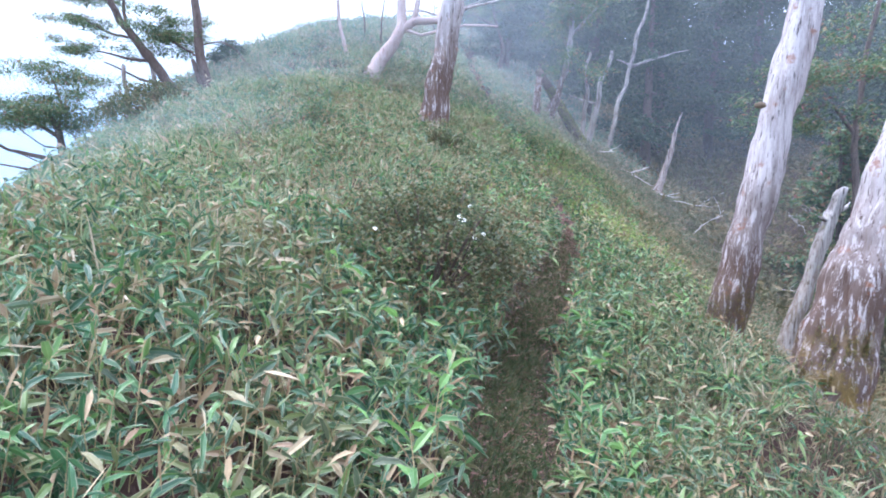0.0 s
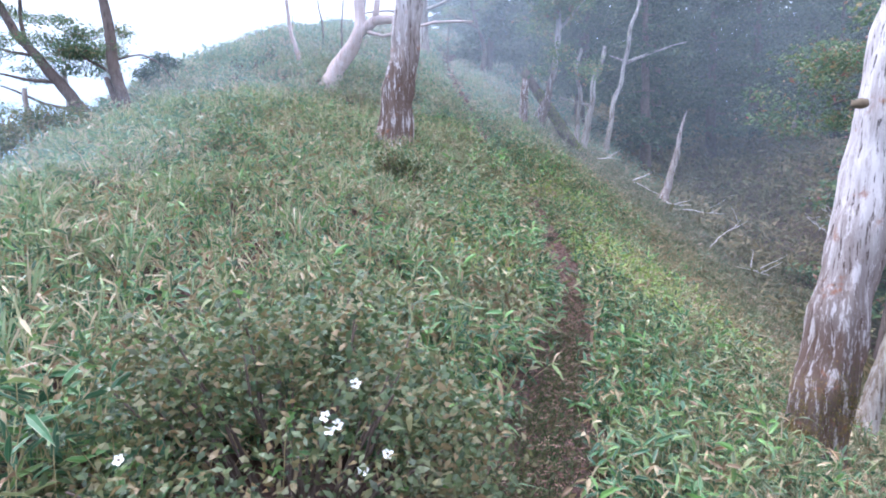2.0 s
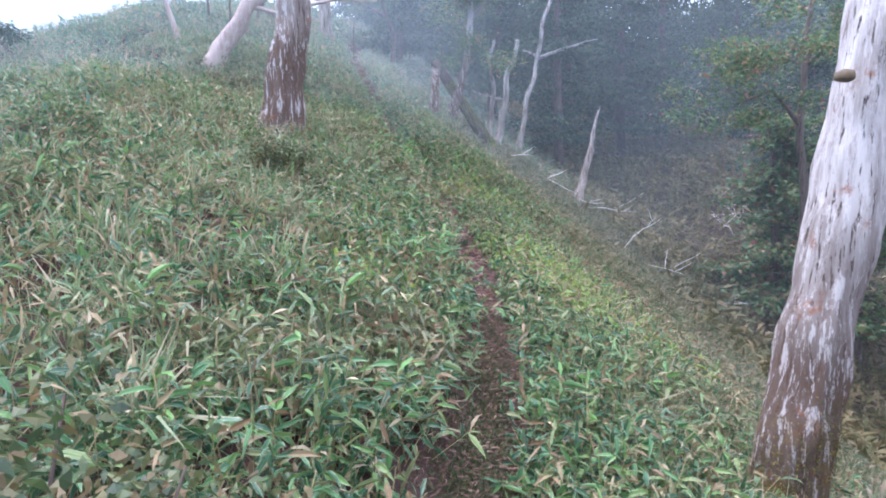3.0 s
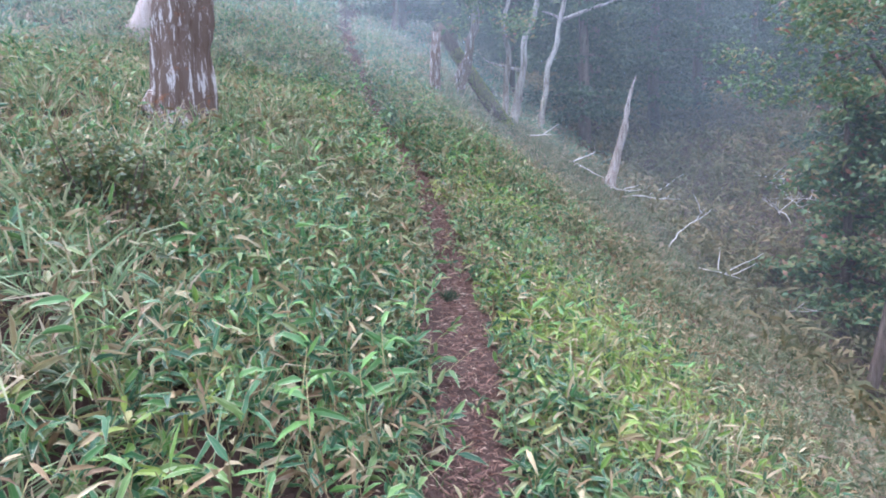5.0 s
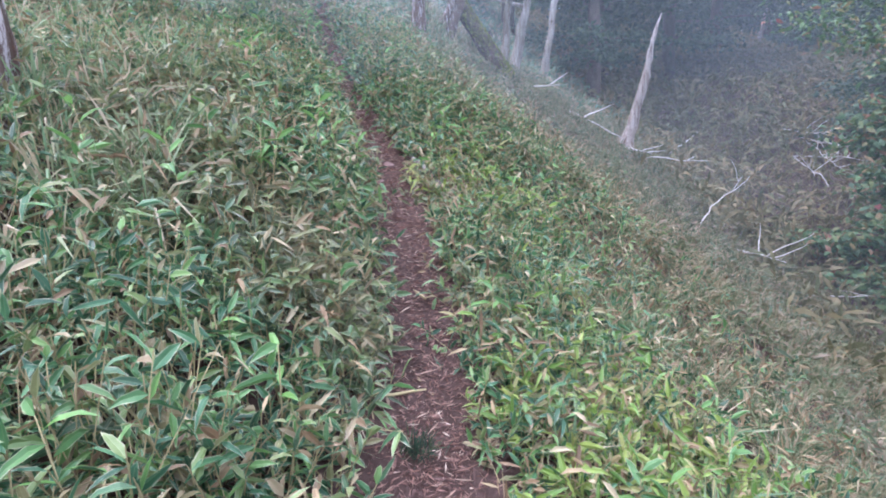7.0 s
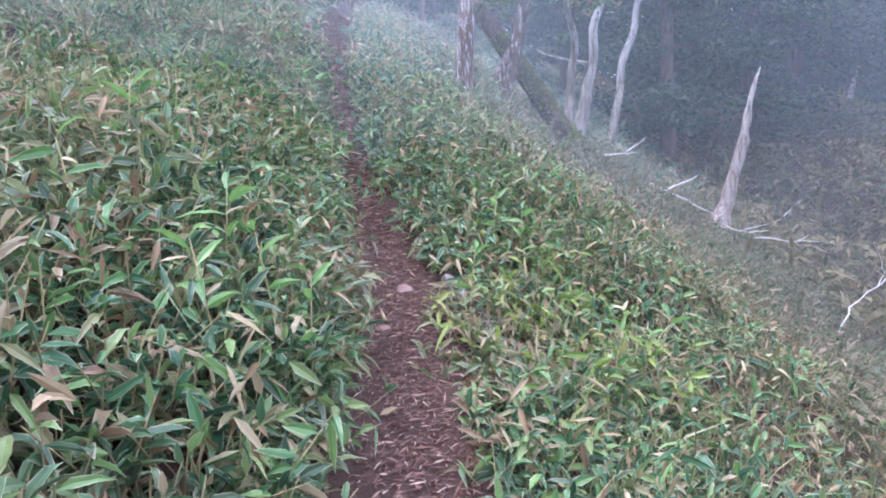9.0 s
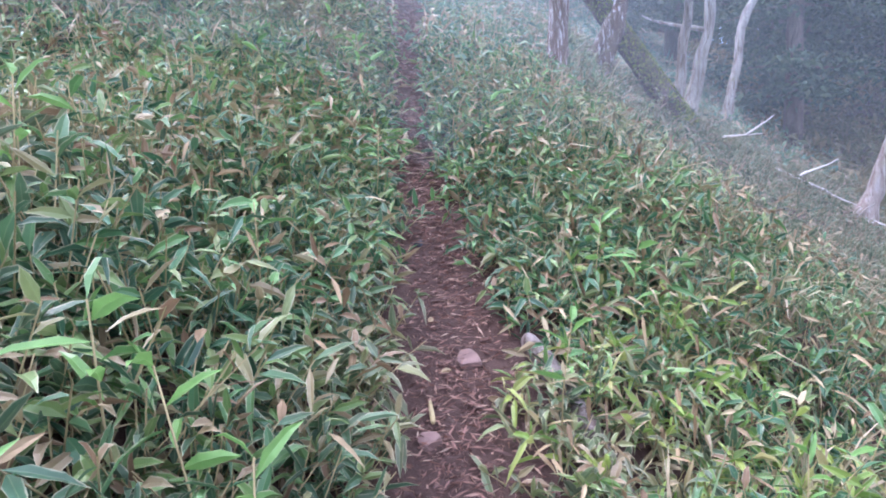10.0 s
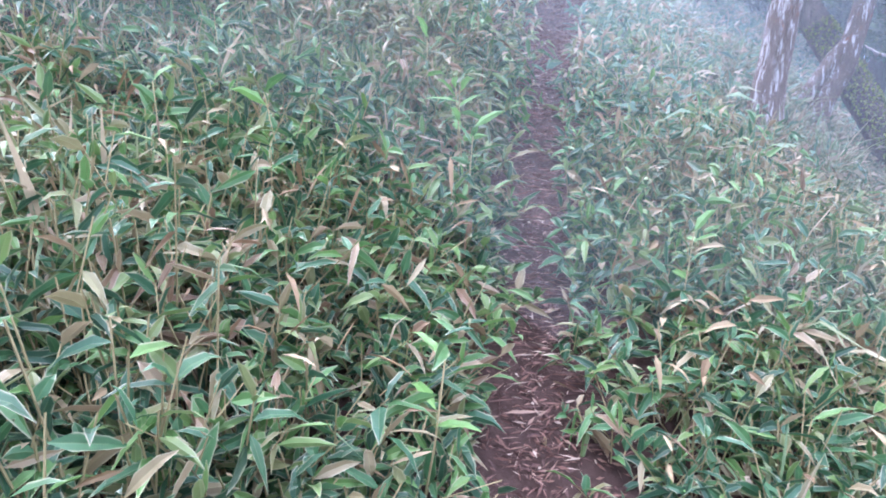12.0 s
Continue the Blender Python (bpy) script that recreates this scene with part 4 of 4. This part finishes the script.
limb_tree("slope_tree", 10.9, 16.0, [([(0, 0, 0), (0.2, 0, 3.0), (-0.1, 0, 6.5), (0.1, 0, 9.5)], 0.12, 0.05), ([(0, 0, 6.0), (-0.8, 0, 6.9), (-1.7, 0, 6.6)], 0.06, 0.02), ([(0, 0, 7.5), (1.0, 0.2, 8.2), (2.0, 0.2, 8.0)], 0.06, 0.02)],
          M_DARKBARK, "tall leafy tree rising from the steep slope", "tree", [(cluster(R, (-1.4, 0, 7.4), 24, 0.8, 0.7, 0.6), 160, 0.28, 0.12, 0.05, M_CROWN, 0.5), (cluster(R, (0.9, 0, 8.6), 26, 0.9, 0.8, 0.8), 160, 0.28, 0.12, 0.05, M_CROWN, 0.5)], 14)
limb_tree("ridge_tree", 2.4, 27.5, [([(0, 0, 0), (0.1, 0, 1.2), (-0.3, 0, 2.4), (-0.5, 0, 4.2)], 0.1, 0.04), ([(-0.2, 0, 2.0), (-1.2, 0, 2.5), (-2.0, 0, 2.4)], 0.05, 0.02), ([(-0.3, 0, 2.6), (0.7, 0, 3.0)], 0.05, 0.02)],
          M_DARKBARK, "slender leafy tree on the ridge above the trail", "tree", [(cluster(R, (-1.2, 0, 2.5), 10, 0.6, 0.5, 0.25), 90, 0.22, 0.11, 0.045, M_CROWN, 0.5), (cluster(R, (0.1, 0, 3.4), 14, 0.8, 0.7, 0.5), 90, 0.25, 0.11, 0.045, M_CROWN, 0.5)], 15)

# woods beyond
n = 700
wx, wy = RNG.uniform(2, 95, n), RNG.uniform(40, 110, n)
wz = ground_height(wx, wy, False)
centres = []
for a, b, c in zip(wx, wy, wz):
    tall = R.uniform(8, 13) + max(0, b - 55) * 0.13
    centres += [(a + R.gauss(0, 1.1), b + R.gauss(0, 1.1), c + tall * R.uniform(0.15, 1)) for _ in range(12)]
c = np.repeat(np.array(centres), 26, axis=0)
n = len(c)
c = c + RNG.normal(0, 0.55, (n, 3))
v, f, uv = blades(c, RNG.uniform(0, 6.3, n), RNG.normal(0, 0.5, n), RNG.uniform(0.3, 0.75, n), RNG.uniform(0.18, 0.35, n), np.zeros(n), False)
tagged(mesh_object("distant_woods", v, f, M_CONIFER, None, False, uv), "dark woods fading into mist across the valley", "woods", "", "stuff")

# fallen branches on the slope
def fallen(x, y, dx, dy, lift, r, seed, forks, label):
    rng = random.Random(seed)
    z0 = ground_at(x, y) + 0.22
    e = thing("fallen_branch", pose(x, y, z0), label, "branch", "bleached branches on the slope")
    end = Vector((dx, dy, ground_at(x + dx, y + dy) + 0.25 + lift - z0))
    pts = bend((0, 0, -0.2), end, 10, 0.28, rng)
    bm = bmesh.new()
    tube(bm, pts, [0.65 * r * (1 - 0.08 * i) for i in range(11)], 7, 0.2, 8)
    part("stem", bm, M_TWIG, e)
    for k in range(forks):
        p = pts[rng.randint(3, 9)]
        d = Vector((rng.uniform(-1, 1) + dx * 0.4, rng.uniform(-1, 1) + dy * 0.3, rng.uniform(0.0, 0.9))).normalized()
        bm = bmesh.new()
        tube(bm, bend(p, p + d * rng.uniform(0.3, 0.9), 5, 0.3, rng), [r * 0.4 * (1 - 0.15 * i) for i in range(6)], 6)
        part("twig", bm, M_TWIG, e)


fallen(7.7, 18.2, 1.3, 0.75, 1.2, 0.026, 1, 2, "long thin bleached branch sticking up from the slope")
fallen(8.0, 18.1, 1.2, -0.35, 0.35, 0.034, 2, 4, "bleached branch lying on the slope with short twigs")
fallen(9.7, 23.7, 2.8, 2.0, 0.2, 0.035, 3, 1, "long thin fallen branch on the slope")
fallen(7.2, 21.4, 0.9, -0.3, 0.05, 0.035, 4, 4, "bleached root wood at the foot of a snag")
fallen(7.7, 21.3, 2.3, 0.5, 0.75, 0.03, 8, 1, "long curved bleached branch beside a snag")
fallen(6.2, 21.8, 1.3, -0.4, 0.05, 0.07, 5, 1, "fallen grey stick on the slope")
fallen(5.1, 21.2, 0.95, 0.25, 0.3, 0.045, 6, 1, "pale fallen stick below the trees")
fallen(10.3, 18.4, 1.3, 0.1, 0.25, 0.025, 9, 2, "thin bleached branch low on the slope")
for k, (px, py, dx, dy, lift) in enumerate(((15.0, 26.3, 0.9, -2.3, 0.5), (14.4, 24.8, 1.4, -1.6, 0.6), (14.4, 24.7, -0.4, -2.4, 0.4), (15.4, 25.6, -1.0, -3.2, 0.6), (15.2, 25.9, 0.6, -2.9, 0.8))):
    fallen(px, py, dx, dy, lift, 0.032, 10 + k, 6, "tangled bleached branch of a fallen crown")

# ---- bushes ----
def bush(x, y, w, h, seed, label, mat, leaf, count, flowers=()):
    rng = random.Random(seed)
    e = thing("azalea_bush", pose(x, y, ground_at(x, y)), label, "bush")
    centres = []
    for k in range(int(70 * w)):
        a, q = rng.uniform(0, 6.28), math.sqrt(rng.uniform(0, 1))
        tip = Vector((math.cos(a) * w * q, math.sin(a) * w * q, h * math.sqrt(max(0.04, 1 - q * q * 0.9)) * rng.uniform(0.75, 1.08)))
        bm = bmesh.new()
        tube(bm, bend((tip.x * 0.15, tip.y * 0.15, -0.03), tip, 5, 0.15, rng), [0.009 * (1 - 0.13 * i) for i in range(6)], 5)
        part("twig", bm, M_DARKBARK, e)
        centres += [tip, tip * 0.9 + Vector((rng.gauss(0, 0.06), rng.gauss(0, 0.06), 0)), tip * 0.75 + Vector((rng.gauss(0, 0.08), rng.gauss(0, 0.08), 0.02))]
    for k in range(int(90 * w)):
        a, q = rng.uniform(0, 6.28), rng.uniform(0.75, 1.05)
        centres.append(Vector((math.cos(a) * w * q, math.sin(a) * w * q, h * rng.uniform(0.08, 0.45))))
    foliage("crown", e, centres, count, 0.075, leaf, leaf * 0.5, mat, 0.7)
    for fx, fy, fz in flowers:
        bm = bmesh.new()
        for k in range(5):
            a = k * 1.2566
            p = [bm.verts.new(Vector(q)) for q in ((0, 0, 0), (0.013 * math.cos(a - 0.55), 0.013 * math.sin(a - 0.55), 0.006), (0.017 * math.cos(a), 0.017 * math.sin(a), 0.009), (0.013 * math.cos(a + 0.55), 0.013 * math.sin(a + 0.55), 0.006))]
            bm.faces.new(p)
        fl = part("flower", bm, M_PETAL, e, "small white flower")
        bm = bmesh.new()
        bmesh.ops.create_icosphere(bm, subdivisions=1, radius=0.004)
        part("stamens", bm, M_BROWN_KNOT, fl, "yellow-brown stamens").location.z = 0.006
        fl.location, fl.rotation_euler = (fx, fy, fz), (0.9, 0, rng.uniform(-0.5, 0.5))
    return e


bush(-0.08, 4.2, 0.72, 0.9, 1, "low azalea bush with brown-green leaves and white flowers", M_BUSH, 0.038, 58,
     ((0.2, -0.42, 0.63), (0.23, -0.43, 0.61), (0.21, -0.44, 0.6), (0.27, -0.34, 0.69), (-0.34, -0.46, 0.54), (0.36, -0.42, 0.52), (0.3, -0.47, 0.5)))
bush(0.03, 9.42, 0.38, 0.72, 2, "small dark evergreen bush in the grass", M_BUSH, 0.045, 30)
bush(-5.65, 12.4, 1.2, 0.85, 3, "dark tangled shrub on the crest", M_BUSH, 0.06, 30)
bush(-1.9, 9.2, 0.35, 0.45, 4, "small leafy shrub in the grass", M_CROWN, 0.05, 24)
bush(-5.6, 16.2, 0.5, 0.6, 5, "small dark shrub on the skyline", M_CONIFER, 0.08, 24)

# moss on the feet of the dead trees
def moss(tree, ang, spread, z, h, count):
    """Thin moss lying on the trunk round the compass angle ang and the height z."""
    trunk = [ob for ob in tree.children if ob.name.startswith("trunk")][0].data
    mid = np.array([tuple(p.center) for p in trunk.polygons])
    nor = np.array([tuple(p.normal) for p in trunk.polygons])
    off = (np.arctan2(nor[:, 1], nor[:, 0]) - radians(ang) + math.pi) % (2 * math.pi) - math.pi
    w = np.exp(-(off / spread) ** 2 - ((mid[:, 2] - z) / h) ** 2)
    pick = RNG.choice(len(mid), count, p=w / w.sum())
    c = mid[pick] + nor[pick] * 0.002 + RNG.normal(0, 1, (count, 3)) * (0.012, 0.012, 0.035)
    v, f, uv = blades(c, np.arctan2(nor[pick, 1], nor[pick, 0]) + RNG.normal(0, 0.9, count), RNG.normal(0.3, 0.6, count), RNG.uniform(0.006, 0.018, count), RNG.uniform(0.006, 0.014, count), RNG.uniform(0, 0.4, count), False)
    tagged(mesh_object("moss", v, f, M_MOSS, tree, False, uv), "yellow-brown moss", "", "", "stuff")


moss(big, -150, 0.5, 0.6, 0.25, 1300)
moss(big, -80, 0.4, 0.7, 0.3, 1300)
moss(big_foot, -105, 0.35, 0.75, 0.14, 2200)
moss(big_foot, -155, 0.4, 0.45, 0.16, 1800)
e = thing("grass_tuft", pose(1.92, 10.25, ground_at(1.92, 10.25)), "small dark green grass tuft on the trail", "grass")
n = 160
base = np.stack([RNG.normal(0, 0.04, n), RNG.normal(0, 0.04, n), np.zeros(n)], 1)
v, f, uv = blades(base, RNG.uniform(0, 6.3, n), RNG.normal(1.1, 0.25, n), RNG.uniform(0.06, 0.16, n), RNG.uniform(0.003, 0.005, n), RNG.uniform(0, 0.4, n), False)
mesh_object("blades", v, f, M_CONIFER, e, False, uv)


# ---- stones and wood by the trail ----
def stone(x, y, sx, sy, sz, seed, mat, label, turn=0):
    e_z = ground_at(x, y)
    bm = bmesh.new()
    bmesh.ops.create_icosphere(bm, subdivisions=3, radius=1)
    for v in bm.verts:
        c = v.co.copy()
        k = 1 + 0.35 * noise.noise(c * 1.1 + Vector((seed, 0, 0))) + 0.08 * noise.noise(c * 4)
        v.co = Vector((max(-0.8, min(0.8, c.x * k)) * sx, max(-0.75, min(0.75, c.y * k)) * sy, max(-0.6, min(0.55, c.z * k)) * sz))
    ob = part("stone", bm, mat, None, "", False)
    ob.matrix_world = pose(x, y, e_z + sz * 0.2, 8, -6, turn)
    tagged(ob, label, "stone")


stone(2.0, 13.82, 0.055, 0.075, 0.03, 3, M_STONE, "flat reddish-grey stone on the trail", 20)
stone(1.72, 14.5, 0.036, 0.032, 0.024, 5, M_DARKSTONE, "small dark blue-grey stone on the trail", 0)
stone(1.9, 13.3, 0.05, 0.04, 0.025, 9, M_STONE, "small pale stone on the trail", 50)
e = thing("cut_log", pose(2.24, 13.98, ground_at(2.24, 13.98)), "weathered grey log half hidden in the grass", "log")
bm = bmesh.new()
line = []
for i in range(9):
    lx, ly = 0.05 * i + 0.012 * math.sin(2.1 * i), -0.1 * i
    line.append((lx, ly, ground_at(2.24 + lx, 13.98 + ly) - e.location.z + 0.035))
tube(bm, line, [0.038, 0.044, 0.042, 0.04, 0.04, 0.034, 0.03, 0.026, 0.02], 14, 0.4, 9)
part("trunk", bm, M_OLDLOG, e)
for k, (sx, sy, yaw, L) in enumerate(((1.85, 10.55, 8, 0.3), (2.05, 11.6, 110, 0.22), (1.9, 13.45, 100, 0.2))):
    bm = bmesh.new()
    tube(bm, bend((-L / 2, 0, 0), (L / 2, 0, 0.005), 5, 0.08, R), [0.008, 0.009, 0.009, 0.008, 0.006, 0.004], 6)
    ob = part("stick", bm, M_STEM, None)
    ob.matrix_world = pose(sx, sy, ground_at(sx, sy) + 0.012, 0, 0, yaw)
    tagged(ob, "thin pale stick lying on the trail", "stick")

# ---- mist ----
for k, (my, mat) in enumerate(((15.2, M_NEAR_MIST), (16.8, M_NEAR_MIST), (18.6, M_NEAR_MIST), (22.6, M_MIST), (31.0, M_MIST))):
    verts, faces = [], []
    for i in range(85):
        mx = -70 + 170 * i / 84
        for j in range(3):
            verts.append((mx, my - 0.11 * min(max(mx - 6, 0), 14) ** 1.2 + 0.4 * math.sin(mx * 0.3 + k), -25 + 30 * j))
    for i in range(84):
        for j in range(2):
            a = i * 3 + j
            faces.append((a, a + 3, a + 4, a + 1))
    tagged(mesh_object("mist", verts, faces, mat, None, True), "thin drifting mist between the trees", "mist", "", "stuff")
# low mist that clings to the grass of the crest, thinning upwards and towards the trail
for k, (my, reach) in enumerate(((8.6, -0.8), (12.6, -0.6))):
    mx = np.linspace(-16, reach, 60)
    side = np.clip((reach - mx) / 2.4, 0, 1) * np.clip((mx + 8.5) / 4, 0, 1)
    yy = my + 0.3 * np.sin(mx * 0.5 + k)
    rows = [(-0.1, 1.0), (0.35, 1.0), (0.7, 0.6), (1.1, 0.2), (1.6, 0.0)]
    gz = ground_height(mx, yy)
    verts = np.stack([np.stack([mx, yy, gz + h], 1) for h, _ in rows]).reshape(-1, 3)
    thin = np.stack([side * q for _, q in rows]).ravel()
    a = (np.arange(len(rows) - 1)[:, None] * 60 + np.arange(59)[None]).ravel()
    faces = np.stack([a, a + 1, a + 61, a + 60], 1)
    uv = np.stack([thin[faces.ravel()], np.zeros(faces.size)], 1)
    tagged(mesh_object("low_mist", verts, faces, M_LOW_MIST, None, True, uv), "thin low mist over the grassy crest", "mist", "", "stuff")

# ---- single plants and leaves by the trail ----
def blade_part(name, parent, base, yaw, pitch, length, width, droop, mat):
    one = lambda q: np.array([q], float)
    v, f, uv = blades(np.array([base], float), one(yaw), one(pitch), one(length), one(width), one(droop), True)
    return mesh_object(name, v, f, mat, parent, False, uv)


M_FRESH = leaf_material("fresh_bamboo_leaf", [(0.0, (0.09, 0.22, 0.07)), (0.5, (0.14, 0.3, 0.08)), (1.0, (0.24, 0.36, 0.1))], None, 1.0, 0.4, 0.15)


def grass_plant(x, y, seed, h):
    rng = random.Random(seed)
    e = thing("bamboo_grass_plant", pose(x, y, ground_at(x, y)), "fresh green bamboo grass plant at the edge of the trail", "bamboo grass", "bamboo grass plants along the trail")
    top = Vector((rng.uniform(-0.06, 0.06), rng.uniform(-0.06, 0.06), h))
    bm = bmesh.new()
    tube(bm, [(0, 0, -0.02), top * 0.5 + Vector((0.01, 0, 0)), top], [0.003, 0.0026, 0.0018], 5)
    part("stem", bm, M_STEM, e)
    for k in range(6):
        blade_part("leaf", e, top * (0.6 + 0.08 * k), k * 2.3 + rng.uniform(-0.4, 0.4), rng.uniform(0.0, 0.9), rng.uniform(0.11, 0.17), rng.uniform(0.024, 0.034), rng.uniform(0.1, 0.5), M_FRESH if rng.random() < 0.75 else M_SASA)
    return e


plants = [grass_plant(1.2 + 0.3 * k, 4.4 + 0.3 * k, 300 + k, 0.4 + 0.02 * k) for k in range(5)]
for k in range(95):
    py = R.uniform(1.5, 16)
    side = R.choice((-1, -1, 1)) * (0.26 + abs(R.gauss(0, 0.55)))
    px = float(station(py)[0]) + side
    copy_thing(plants[k % 5], pose(px, py, ground_at(px, py), 0, 0, R.uniform(0, 360)))
for k in range(28):
    py = R.uniform(6, 16.5)
    px = float(station(py)[0]) + R.gauss(0, 0.1)
    ob = blade_part("fallen_leaf", None, (0, 0, 0), R.uniform(0, 6.28), 0.05, R.uniform(0.05, 0.1), R.uniform(0.014, 0.028), 0.0, M_TAN)
    ob.location = (px, py, ground_at(px, py) + 0.016)
    tagged(ob, "dry tan leaf lying on the brown trail", "leaf", "fallen leaves on the trail")
